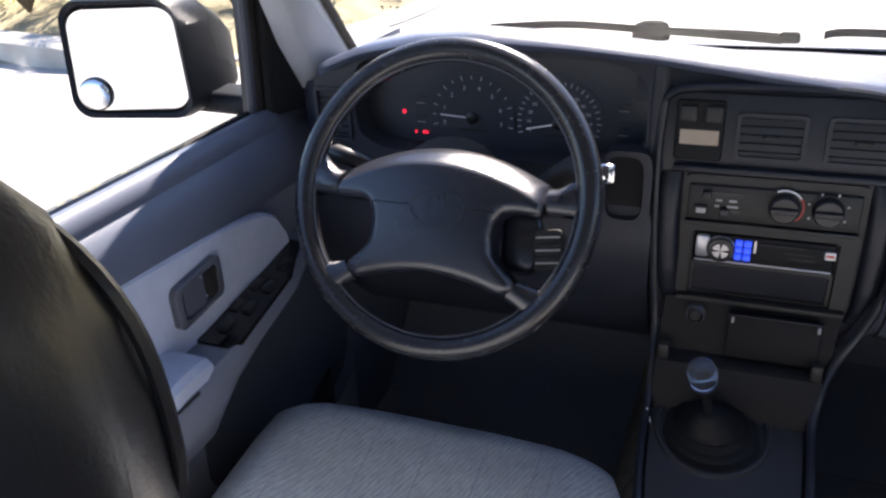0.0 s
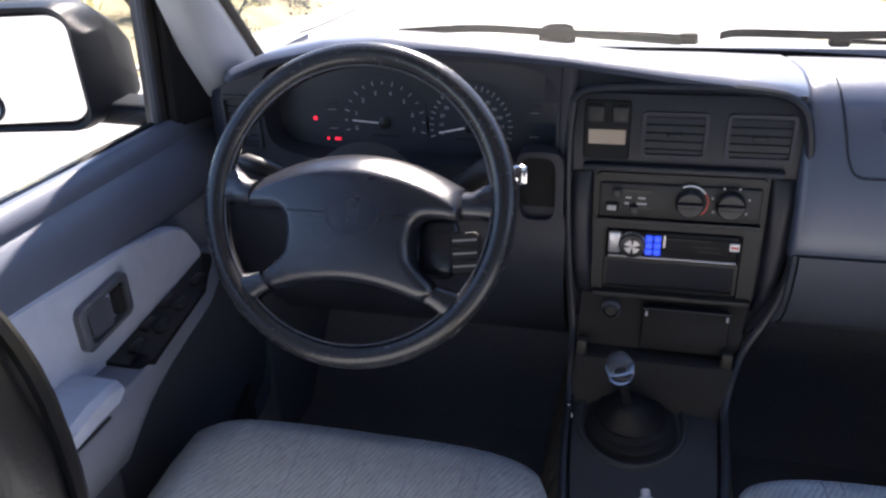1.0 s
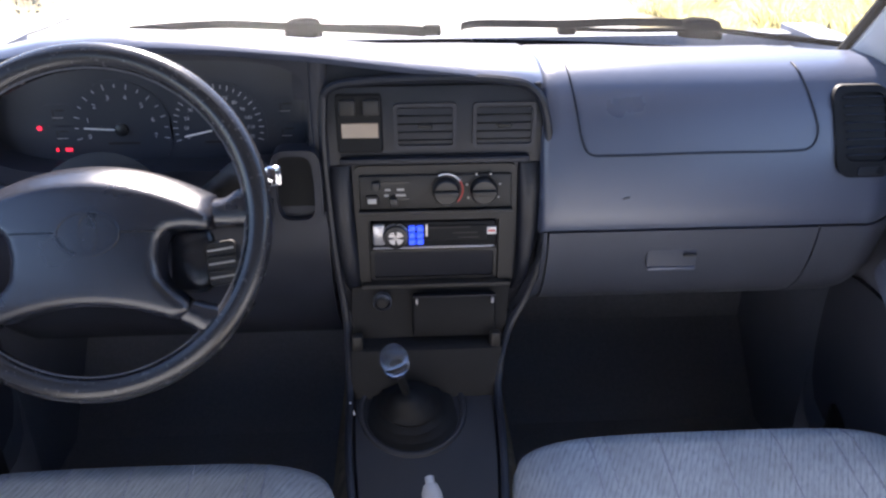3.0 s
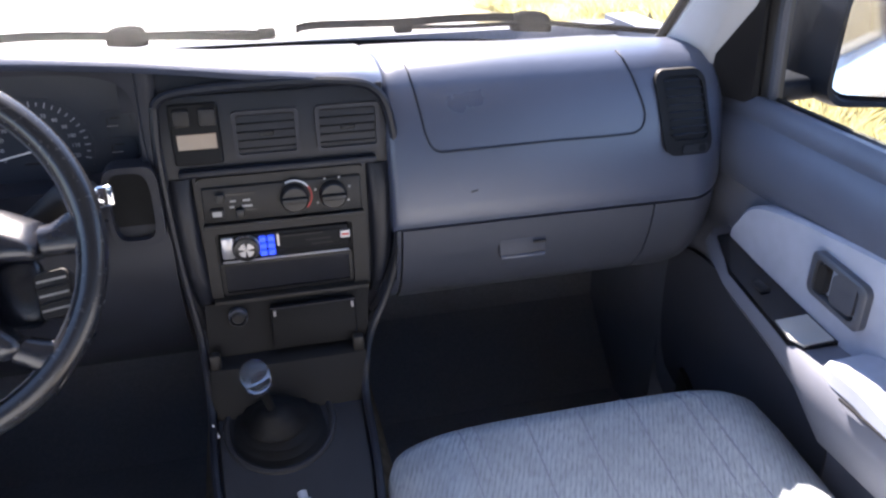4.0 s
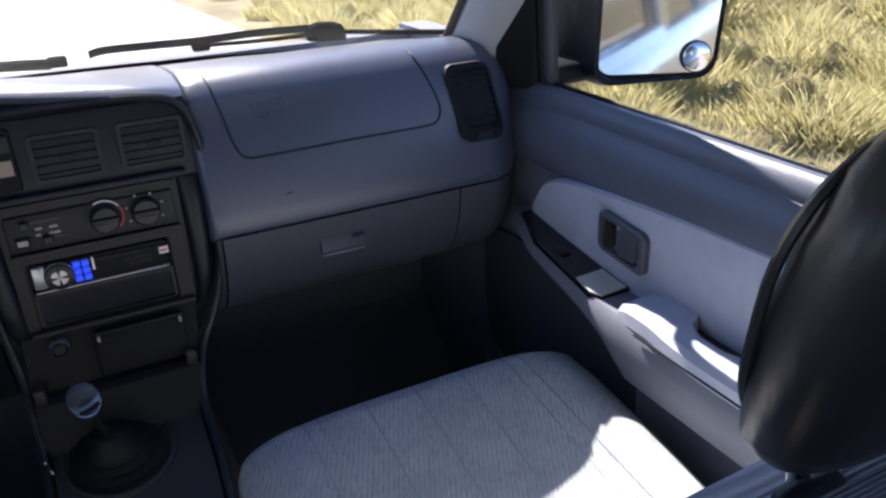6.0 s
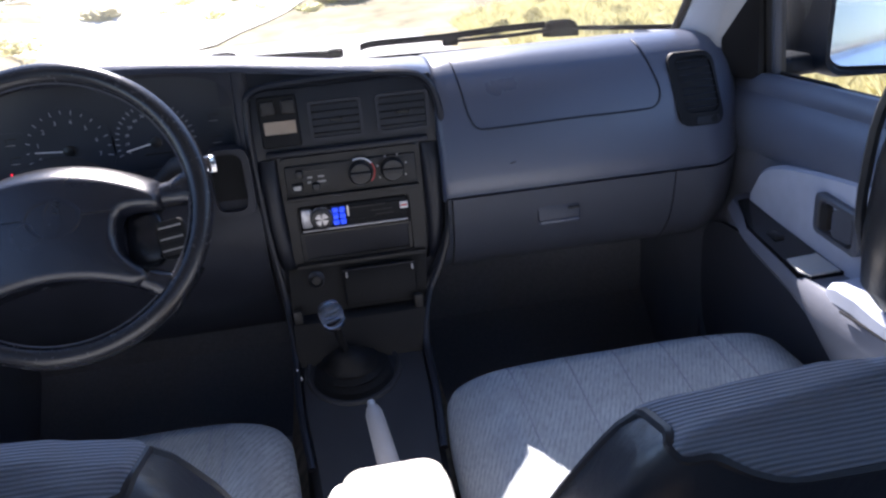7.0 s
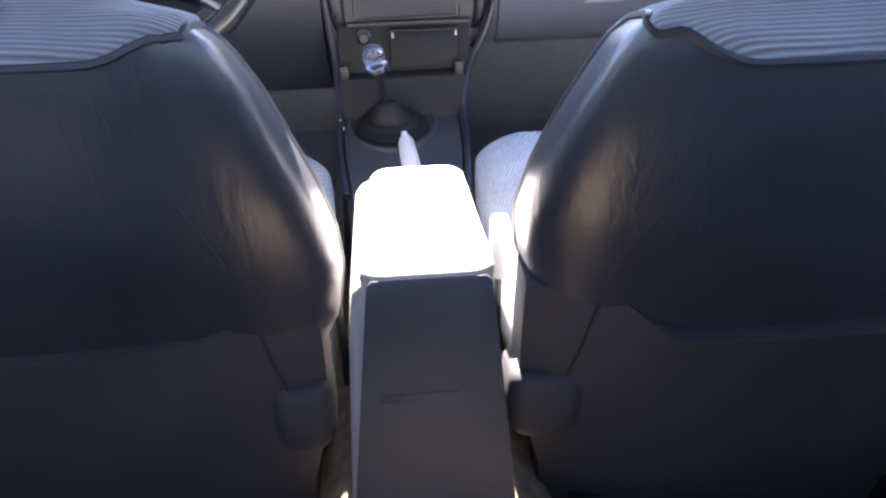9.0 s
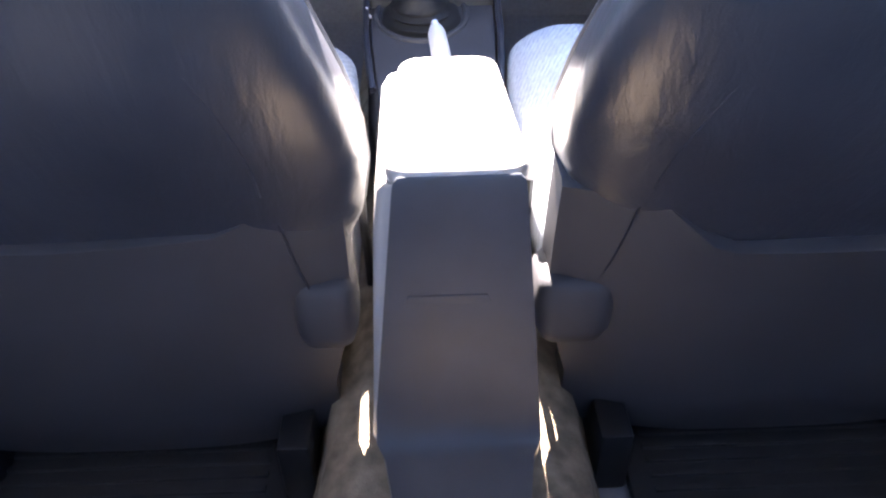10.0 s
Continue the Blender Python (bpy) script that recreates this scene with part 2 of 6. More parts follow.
# ---------------------------------------------------------------- mesh tools
def finish(bm, name, mat, sharp=38):
    bmesh.ops.remove_doubles(bm, verts=bm.verts, dist=1e-5)
    bmesh.ops.recalc_face_normals(bm, faces=bm.faces)
    for f in bm.faces:
        f.smooth = True
    for e in bm.edges:
        if len(e.link_faces) == 2 and e.calc_face_angle(0) > radians(sharp):
            e.smooth = False
    me = bpy.data.meshes.new(name)
    bm.to_mesh(me)
    bm.free()
    me.materials.append(mat)
    return me


def part(name, bm, mat, parent, label="", sharp=38):
    """One mesh under a thing or a part; parents stand at the origin."""
    ob = new(name, finish(bm, name, mat, sharp))
    ob.parent = parent
    if label:
        ob["label"] = label
    return ob


def thing(name, label, category, group=""):
    return tagged(new(name), label, category, group)


def solid(name, bm, mat, label, category, kind="", group="", sharp=38):
    return tagged(new(name, finish(bm, name, mat, sharp)), label, category, group, kind)


def box(c, s, bevel=0.0, seg=2, turn=None, bm=None):
    bm = bm or bmesh.new()
    m = (turn or Matrix()).to_4x4()
    g = bmesh.ops.create_cube(bm, size=1.0, matrix=Matrix.Translation(c) @ m @ Matrix.Diagonal((*s, 1)))
    if bevel:
        es = list({e for v in g["verts"] for e in v.link_edges})
        bmesh.ops.bevel(bm, geom=es, offset=bevel, segments=seg, profile=0.5, affect="EDGES")
    return bm


def loft(sections, closed=True, caps=True, bm=None):
    """A skin over rings of points."""
    bm = bm or bmesh.new()
    rings = [[bm.verts.new(p) for p in s] for s in sections]
    n = len(rings[0])
    for a, b in zip(rings, rings[1:]):
        for i in range(n if closed else n - 1):
            j = (i + 1) % n
            bm.faces.new((a[i], a[j], b[j], b[i]))
    if caps:
        bm.faces.new(rings[0][::-1])
        bm.faces.new(rings[-1])
    return bm


def prism(outline, lo, hi, axes="xz", bevel=0.0, seg=2, bm=None):
    """An outline in two axes, drawn out along the third from lo to hi."""
    bm = bm or bmesh.new()
    k = "xyz".index(({"x", "y", "z"} - set(axes)).pop())
    ia, ib = "xyz".index(axes[0]), "xyz".index(axes[1])

    def at(p, d):
        v = [0, 0, 0]
        v[ia], v[ib], v[k] = p[0], p[1], d
        return bm.verts.new(v)

    a, b = [at(p, lo) for p in outline], [at(p, hi) for p in outline]
    n = len(outline)
    f1, f2 = bm.faces.new(a), bm.faces.new(b[::-1])
    for i in range(n):
        bm.faces.new((a[i], b[i], b[(i + 1) % n], a[(i + 1) % n]))
    if bevel:
        bmesh.ops.bevel(bm, geom=list({*f1.edges, *f2.edges}), offset=bevel, segments=seg, profile=0.5, affect="EDGES")
    return bm


def rounded(cx, cy, w, h, r, n=6):
    """A rectangle's outline with round corners."""
    pts = []
    for sx, sy, a0 in ((1, 1, 0), (-1, 1, 90), (-1, -1, 180), (1, -1, 270)):
        for i in range(n + 1):
            a = radians(a0 + 90 * i / n)
            pts.append((cx + sx * (w / 2 - r) + r * math.cos(a), cy + sy * (h / 2 - r) + r * math.sin(a)))
    return pts


def smooth_line(pts, per=6, closed=False):
    """A Catmull-Rom line through points."""
    p = [Vector(q) for q in pts]
    n, out = len(p), []
    for i in range(n if closed else n - 1):
        a, b, c, d = (p[(i + k) % n] if closed else p[min(max(i + k, 0), n - 1)] for k in (-1, 0, 1, 2))
        for s in range(per):
            t = s / per
            out.append(0.5 * (2 * b + (c - a) * t + (2 * a - 5 * b + 4 * c - d) * t * t + (3 * b - a - 3 * c + d) * t**3))
    if not closed:
        out.append(p[-1])
    return out


def tube(path, radius, seg=10, closed=False, flat=1.0, bm=None):
    """A round bar along a path; radius may be a list; flat squeezes it across its second axis."""
    path = [Vector(p) for p in path]
    n = len(path)
    rs = radius if isinstance(radius, (list, tuple)) else [radius] * n
    up = None
    sections = []
    for i, p in enumerate(path):
        d = (path[(i + 1) % n] - path[i - 1]) if closed else (path[min(i + 1, n - 1)] - path[max(i - 1, 0)])
        d.normalize()
        if up is None:
            up = Vector((0, 0, 1)) if abs(d.z) < 0.9 else Vector((0, 1, 0))
        side = d.cross(up).normalized()
        up = side.cross(d).normalized()
        sections.append([p + rs[i] * (math.cos(a) * side + flat * math.sin(a) * up) for a in (2 * math.pi * k / seg for k in range(seg))])
    if closed:
        sections.append(sections[0])
    return loft(sections, caps=not closed, bm=bm)


def lathe(profile, seg=24, m=None, bm=None):
    """Turns (radius, height) points round z; m places it."""
    m = m or Matrix()
    rings = []
    for r, h in profile:
        rings.append([m @ Vector((max(r, 1e-4) * math.cos(2 * math.pi * k / seg), max(r, 1e-4) * math.sin(2 * math.pi * k / seg), h)) for k in range(seg)])
    return loft(rings, caps=True, bm=bm)


def ring_frame(outer, inner, y0, y1, axes="xz", bm=None):
    """A frame between two outlines with as many points each, y0 at the outside's face and y1 at the inside's."""
    bm = bm or bmesh.new()
    ia, ib = "xyz".index(axes[0]), "xyz".index(axes[1])
    k = 3 - ia - ib

    def at(p, d):
        v = [0, 0, 0]
        v[ia], v[ib], v[k] = p[0], p[1], d
        return v

    depth = y1
    return loft([[at(p, depth) for p in outer], [at(p, y0) for p in outer], [at(p, y0) for p in inner], [at(p, depth) for p in inner]], caps=False, bm=bm)


def lerp_table(table, x):
    xs = [r[0] for r in table]
    return [float(np.interp(x, xs, [r[k] for r in table])) for k in range(1, len(table[0]))]


def letters(text, size, place, turn, mat, parent, name="lettering"):
    """Raised writing as a mesh."""
    cu = bpy.data.curves.new(name, "FONT")
    cu.body, cu.size, cu.align_x, cu.align_y, cu.extrude, cu.resolution_u = text, size, "CENTER", "CENTER", 0.0003, 2
    tmp = bpy.data.objects.new(name, cu)
    me = bpy.data.meshes.new_from_object(tmp)
    bpy.data.objects.remove(tmp)
    me.transform(Matrix.Translation(place) @ turn.to_4x4())
    me.materials.clear()
    me.materials.append(mat)
    ob = new(name, me)
    ob.parent = parent
    return ob


FACING = Euler((radians(90), 0, 0)).to_matrix()  # writing that is read from the seats

# ---------------------------------------------------------------- ground and distance
GROUND = -0.12


def beyond_kerb(x, y):
    """Metres past the kerb, onto the bank at the left; negative on the road."""
    return min(y - 4.85 - 0.27 * max(0.0, -6.4 - x), -4.0 - 0.25 * max(0.0, y - 12.0) - x)


def height(x, y):
    """The lie of the land: a level road, a verge beside it and a brushy slope ahead."""
    far = max(0.0, y - 16.0)
    h = 0.17 * far + 0.0008 * far * far if far < 90 else 21.8 + 0.25 * (far - 90)
    side = max(0.0, x - 3.0)
    h += 0.10 * min(side, 14) + 0.16 * max(0.0, side - 14)
    h += 0.9 * min(0.35, max(0.0, beyond_kerb(x, y) - 0.45)) + 0.10 * min(30.0, max(0.0, beyond_kerb(x, y) - 0.8))
    if h > 0:
        h += 0.22 * noise.noise(Vector((x * 0.25, y * 0.25, 0))) * min(1, h * 2)
    return GROUND + h


ground_bm = bmesh.new()
xs = sorted({round(s * v, 3) for s in (-1, 1) for v in [*np.linspace(0, 12, 25), *np.geomspace(13, 420, 26)]})
ys = sorted({round(v, 3) for v in [*np.linspace(-8, 40, 49), *np.geomspace(42, 460, 24), *(-np.geomspace(10, 300, 12))]})
grid = [[ground_bm.verts.new((x, y, height(x, y))) for x in xs] for y in ys]
for a, b in zip(grid, grid[1:]):
    for i in range(len(xs) - 1):
        ground_bm.faces.new((a[i], a[i + 1], b[i + 1], b[i]))
M_SOIL = material("dry_soil", (0.24, 0.205, 0.13), rough=1.0, vary=0.35, scale=1.3, bump=1.0, grain=30, spec=0.1)
M_SOIL_NODES = M_SOIL.node_tree
sn = M_SOIL_NODES.nodes
reach = sn.new("ShaderNodeMapping")
reach.inputs["Location"].default_value = (6.5 / 11.5, -44.0 / 13.0, 0)
reach.inputs["Scale"].default_value = (1 / 11.5, 1 / 13.0, 0)
far = sn.new("ShaderNodeVectorMath")
far.operation = "LENGTH"
ragged = sn.new("ShaderNodeTexNoise")
ragged.inputs["Scale"].default_value = 0.35
edge_sum = sn.new("ShaderNodeMath")
edge_sum.operation = "ADD"
edge_map = sn.new("ShaderNodeMapRange")
edge_map.inputs["From Min"].default_value, edge_map.inputs["From Max"].default_value = 1.35, 1.75
edge_map.inputs["To Min"].default_value, edge_map.inputs["To Max"].default_value = 1.0, 0.0
# bare sand, its pale colour also standing for the glare over the slope
pale = sn.new("ShaderNodeMix")
pale.data_type = "RGBA"
pale.inputs["B"].default_value = (0.62, 0.56, 0.46, 1)
co = sn["Texture Coordinate"]
soil_bsdf = sn["Principled BSDF"]
M_SOIL_NODES.links.new(soil_bsdf.inputs["Base Color"].links[0].from_socket, pale.inputs["A"])
M_SOIL_NODES.links.new(co.outputs["Object"], reach.inputs["Vector"])
M_SOIL_NODES.links.new(co.outputs["Object"], ragged.inputs["Vector"])
M_SOIL_NODES.links.new(reach.outputs["Vector"], far.inputs[0])
M_SOIL_NODES.links.new(far.outputs["Value"], edge_sum.inputs[0])
M_SOIL_NODES.links.new(ragged.outputs["Fac"], edge_sum.inputs[1])
M_SOIL_NODES.links.new(edge_sum.outputs["Value"], edge_map.inputs["Value"])
M_SOIL_NODES.links.new(edge_map.outputs["Result"], pale.inputs["Factor"])
M_SOIL_NODES.links.new(pale.outputs["Result"], soil_bsdf.inputs["Base Color"])
solid("ground", ground_bm, M_SOIL, "dry sandy ground with sparse grass", "ground", "structure")

M_ROAD = material("road_asphalt", (0.29, 0.275, 0.26), rough=0.75, vary=0.15, scale=0.8, bump=0.6, grain=120)
road_bm = bmesh.new()
road_edge = [(2.4, -30.0), (2.5, 6.0), (2.4, 10.0), (2.0, 15.5), (-4.7, 15.5), (-4.1, 12.0), (-3.85, 8.2), (-4.25, 6.4), (-4.95, 5.3), (-6.0, 4.9), (-7.5, 5.1), (-10.0, 5.8), (-14.0, 6.9), (-18.0, 8.0), (-18.0, -30.0)]
road_bm.faces.new([road_bm.verts.new((x, y, GROUND + 0.012)) for x, y in road_edge])
bmesh.ops.triangulate(road_bm, faces=road_bm.faces[:])
solid("road", road_bm, M_ROAD, "sun-bleached grey asphalt road", "road", "structure")

M_KERB = material("kerb_concrete", (0.36, 0.34, 0.31), rough=0.9, vary=0.2, scale=3, bump=0.5, grain=60)
kerb_line = [(-18.0, 8.0, 0), (-14.0, 6.9, 0), (-10.0, 5.8, 0), (-7.5, 5.1, 0), (-6.0, 4.9, 0), (-4.95, 5.3, 0), (-4.25, 6.4, 0), (-3.85, 8.2, 0), (-4.1, 12.0, 0), (-5.2, 16.0, 0)]
kerb_bm = bmesh.new()
line = smooth_line(kerb_line, 5)
sections = []
for i, p in enumerate(line):
    run = (line[min(i + 1, len(line) - 1)] - line[max(i - 1, 0)]).normalized()
    side = Vector((-run.y, run.x, 0))
    rise = float(np.interp(p.x, [-6.5, -4.8], [0.25, 0.07])) if p.y < 12 else 0.07
    sections.append([p + side * o + Vector((0, 0, GROUND + h)) for o, h in ((0.38, -0.2), (0.38, rise), (0.06, rise), (0.01, rise - 0.03), (0.0, -0.2))])
loft(sections, bm=kerb_bm)
solid("kerb", kerb_bm, M_KERB, "weathered concrete kerb along the road", "kerb", "structure")


def leaf_clump(bm, rnd, c, r, n, leaf, flat=0.7, slim=1.0):
    """Small bent leaves strewn through a lump of space."""
    for _ in range(n):
        d = Vector((rnd.gauss(0, 1), rnd.gauss(0, 1), rnd.gauss(0, 1)))
        d.normalize()
        p = Vector(c) + Vector((d.x * r, d.y * r, abs(d.z) * r * flat * 1.3)) * (rnd.random() ** 0.45)
        a = Vector((rnd.uniform(-1, 1), rnd.uniform(-1, 1), rnd.uniform(-0.2 + 1.2 * (1 - slim), 1 + 1.5 * (1 - slim)))).normalized()
        s = a.orthogonal().normalized() * leaf * slim * rnd.uniform(0.25, 0.5)
        a *= leaf * rnd.uniform(0.7, 1.5)
        v = [bm.verts.new(q) for q in (p - s, p + s, p + a + s * 0.25, p + a - s * 0.25)]
        bm.faces.new(v)


def foliage(name, dark, light, thin=0.0):
    m = material(name, light, rough=0.85, vary=0.2, scale=2, bump=0.0, spec=0.2)
    nt = m.node_tree
    b = nt.nodes["Principled BSDF"]
    geo = nt.nodes.new("ShaderNodeNewGeometry")
    mx = nt.nodes.new("ShaderNodeMix")
    mx.data_type = "RGBA"
    nt.links.new(geo.outputs["Random Per Island"], mx.inputs["Factor"])
    mx.inputs["A"].default_value = (*dark, 1)
    mx.inputs["B"].default_value = (*light, 1)
    nt.links.new(mx.outputs["Result"], b.inputs["Base Color"])
    if thin:
        glow = nt.nodes.new("ShaderNodeBsdfTranslucent")
        nt.links.new(mx.outputs["Result"], glow.inputs["Color"])
        both = nt.nodes.new("ShaderNodeMixShader")
        both.inputs["Fac"].default_value = thin
        nt.links.new(b.outputs["BSDF"], both.inputs[1])
        nt.links.new(glow.outputs["BSDF"], both.inputs[2])
        nt.links.new(both.outputs["Shader"], nt.nodes["Material Output"].inputs["Surface"])
    return m


M_SAGE = foliage("sage_leaves", (0.20, 0.175, 0.085), (0.50, 0.45, 0.24), 0.5)
M_DRY = foliage("dry_grass", (0.38, 0.34, 0.165), (0.66, 0.61, 0.35), 0.6)
M_GREEN = foliage("green_leaves", (0.065, 0.08, 0.025), (0.20, 0.21, 0.07), 0.3)
# far copies of sage and grass, with the haze's paleness put into the colour
M_HAZYSAGE = foliage("hazy_sage_leaves", (0.46, 0.43, 0.30), (0.60, 0.56, 0.43), 0.7)
M_HAZYDRY = foliage("hazy_dry_grass", (0.50, 0.475, 0.24), (0.62, 0.58, 0.33), 0.7)
M_STEM = material("twigs", (0.12, 0.09, 0.06), rough=0.9, vary=0.3, bump=0.3)


def bush(name, x, y, r, mat, rnd, leaves, leaf, label):
    """A shrub: stems from one root, leaves in uneven lumps."""
    z = height(x, y)
    top = thing(name, label, "bush", "roadside bushes")
    stems = bmesh.new()
    crown = bmesh.new()
    for k in range(7):
        a = rnd.uniform(0, 6.28)
        q = Vector((x + r * 0.6 * math.cos(a), y + r * 0.6 * math.sin(a), z + r * rnd.uniform(0.5, 0.9)))
        tube(smooth_line([(x, y, z - 0.05), ((x + q.x) / 2 + rnd.uniform(-0.1, 0.1) * r, (y + q.y) / 2, z + r * 0.45), q], 3), [0.02 * r + 0.004] * 6 + [0.004], 5, bm=stems)
        leaf_clump(crown, rnd, (q.x, q.y, q.z - 0.25 * r), r * rnd.uniform(0.3, 0.5), leaves // 7, leaf, 0.7, 0.5)
    part("stem", stems, M_STEM, top)
    part("crown", crown, mat, top)
    return top


rnd = random.Random(5)
for x, y, r, m, lab in (
    (4.3, 3.4, 0.55, M_SAGE, "low grey-green sagebrush in dry roadside grass"),
    (5.2, 2.0, 0.6, M_DRY, "straw-coloured bushy grass clump beside the road"),
    (5.9, 4.6, 0.8, M_SAGE, "wide sagebrush with dusty leaves on the verge"),
    (4.6, 5.6, 0.6, M_DRY, "yellowed dry shrub on the verge"),
    (7.2, 3.0, 0.8, M_DRY, "tall clump of yellow dry grass"),
    (7.6, 6.4, 1.0, M_SAGE, "broad olive sagebrush on the verge"),
    (6.0, 8.2, 0.8, M_GREEN, "dark green roadside shrub"),
    (-8.3, 6.4, 0.8, M_GREEN, "dense green bush behind the kerb"),
    (-6.7, 6.0, 0.7, M_GREEN, "dense green bush behind the kerb"),
    (-5.4, 6.6, 0.8, M_GREEN, "dense green bush behind the kerb"),
    (-7.4, 7.4, 1.1, M_SAGE, "grey-green bush behind the kerb"),
    (-4.95, 8.3, 0.8, M_GREEN, "dense green bush behind the kerb"),
    (-10.2, 7.2, 1.0, M_GREEN, "dense green bush behind the kerb"),
    (-5.9, 8.9, 1.2, M_SAGE, "grey-green bush behind the kerb"),
    (-5.0, 10.4, 0.9, M_GREEN, "dense green bush behind the kerb"),
    (-9.0, 9.2, 1.5, M_GREEN, "tall green bush behind the kerb"),
):
    bush("bush", x, y, r, m, rnd, 4200, 0.042, lab)


def scatter(name, label, mat, count, area, size, leaves, leaf, seed, slim=1.0):
    """Far brush that nobody could count, one joined lot."""
    rn = random.Random(seed)
    bm = bmesh.new()
    for _ in range(count):
        x, y = area(rn)
        r = rn.uniform(*size)
        z = height(x, y)
        for _ in range(3):
            leaf_clump(bm, rn, (x + rn.uniform(-0.5, 0.5) * r, y + rn.uniform(-0.5, 0.5) * r, z), r * rn.uniform(0.5, 0.8), leaves // 3, leaf * r, 0.7, slim)
    return solid(name, bm, mat, label, "brush", "stuff")


def shrub_field(name, label, mat, count, area, size, leaves, leaf, seed, tall):
    """Far shrubs in one lot: lumpy rounded crowns, ragged with leaves over their skin."""
    rn = random.Random(seed)
    bm = bmesh.new()
    for _ in range(count):
        x, y = area(rn)
        r = rn.uniform(*size) * (0.6 if y < 24 else 1.0)
        z, h, ph = height(x, y) - 0.06, tall * rn.uniform(0.75, 1.25), rn.uniform(0, 50)
        prev = None

        def crown(a, v):
            d = Vector((math.cos(a) * math.cos(v), math.sin(a) * math.cos(v), math.sin(v)))
            k = 0.85 * r * (1 + 0.38 * noise.noise(d * 1.7 + Vector((ph, 0, 0))) + 0.22 * noise.noise(d * 4.3 + Vector((0, ph, 0))))
            return Vector((x + d.x * k, y + d.y * k, z + d.z * k * h))

        for v in (-0.1, 0.35, 0.75, 1.1, 1.4):
            ring = [bm.verts.new(crown(2 * math.pi * k / 14, v)) for k in range(14)]
            if prev:
                for k in range(14):
                    bm.faces.new((prev[k], prev[(k + 1) % 14], ring[(k + 1) % 14], ring[k]))
            prev = ring
        bm.faces.new(prev)
        for _ in range(leaves):
            p = crown(rn.uniform(0, 6.283), rn.uniform(0.0, 1.45))
            out = (p - Vector((x, y, z))).normalized() + Vector((rn.uniform(-0.7, 0.7), rn.uniform(-0.7, 0.7), rn.uniform(0.0, 0.9)))
            out.normalize()
            side = out.orthogonal().normalized() * leaf * r * rn.uniform(0.3, 0.6)
            out *= leaf * r * rn.uniform(0.8, 1.7)
            bm.faces.new([bm.verts.new(q) for q in (p - side, p + side, p + out + side * 0.3, p + out - side * 0.3)])
    return solid(name, bm, mat, label, "brush", "stuff", sharp=80)


def grass_field(name, label, mat, tufts, blades, seed):
    """Tufts of fine dry grass, each blade a thin tapered leaf that leans outward."""
    rn = np.random.default_rng(seed)
    py = random.Random(seed)
    verts, faces = [], []
    for _ in range(tufts):
        x, y = verge(py)
        z, r = height(x, y) - 0.03, py.uniform(0.14, 0.40)
        a, q = rn.uniform(0, 2 * math.pi, blades), r * np.sqrt(rn.uniform(0, 1, blades))
        tall = r * rn.uniform(0.5, 1.15, blades) * (1.1 - 0.5 * q / r)
        foot = np.stack([x + q * np.cos(a), y + q * np.sin(a), np.full(blades, z)], 1)
        lean = a + rn.normal(0, 0.9, blades)
        out = tall * rn.uniform(0.1, 1.1, blades)
        tip = foot + np.stack([out * np.cos(lean), out * np.sin(lean), tall], 1)
        turn = rn.uniform(0, 2 * math.pi, blades)
        half = (0.0022 + 0.0006 * max(0.0, x - 3.0)) * np.stack([np.cos(turn), np.sin(turn), np.zeros(blades)], 1)
        mid = foot * 0.45 + tip * 0.55 + np.array([0, 0, 0.10]) * tall[:, None]
        n = len(verts)
        verts.extend(np.stack([foot - half, foot + half, mid + half, tip, mid - half], 1).reshape(-1, 3).tolist())
        faces.extend([(n + 5 * k, n + 5 * k + 1, n + 5 * k + 2, n + 5 * k + 3, n + 5 * k + 4) for k in range(blades)])
    me = bpy.data.meshes.new(name)
    me.from_pydata(verts, [], faces)
    me.materials.append(mat)
    return tagged(new(name, me), label, "grass", kind="stuff")


def clearing(x, y):
    """A bare sandy patch on the slope ahead, reaching over the glare there, and a track down its right side."""
    wide = ((x + 6.5 + 0.12 * (y - 44)) / 11.5) ** 2 + ((y - 44) / 13.0) ** 2 < 1 + 0.25 * noise.noise(Vector((x * 0.15, y * 0.15, 3)))
    return wide or abs(x - 9.0 - 0.10 * (y - 24)) < 0.55 and 20 < y < 30 or dirt_road(x, y)


def dirt_road(x, y):
    """A pale track that crosses ahead, widening to the left."""
    return 15.0 < y < 27.0 + 0.1 * x and x < 4.0 - 0.55 * (27.0 - y)


def ahead(rn):
    while True:
        y = rn.uniform(14, 75)
        x, y = rn.uniform(-0.45, 0.75) * y + rn.uniform(-3, 3), y + 5
        if not clearing(x, y) or rn.random() < 0.16:
            return x, y


def verge(rn):
    x = 3.0 + abs(rn.gauss(0, 6))
    return x, rn.uniform(-4, 16)


def bank(rn):
    while True:
        x, y = rn.uniform(-24, -4), rn.uniform(5, 28)
        if beyond_kerb(x, y) > 0.75:
            return x, y


shrub_field("hillside_brush", "rounded grey and olive sage shrubs over a dry slope", M_HAZYSAGE, 520, ahead, (0.45, 1.25), 260, 0.10, 11, 0.48)
shrub_field("hillside_grass", "low yellow-green tussocks on a dry slope", M_HAZYDRY, 1900, ahead, (0.35, 1.1), 120, 0.13, 12, 0.30)
track_bm = bmesh.new()
track = [[track_bm.verts.new((x, y, height(x, y) + 0.03)) for x in np.linspace(-16, 4.0 - 0.55 * (27.0 - y), 20)] for y in np.linspace(15.2, 26.8, 14)]
for a, b in zip(track, track[1:]):
    for i in range(19):
        track_bm.faces.new((a[i], a[i + 1], b[i + 1], b[i]))
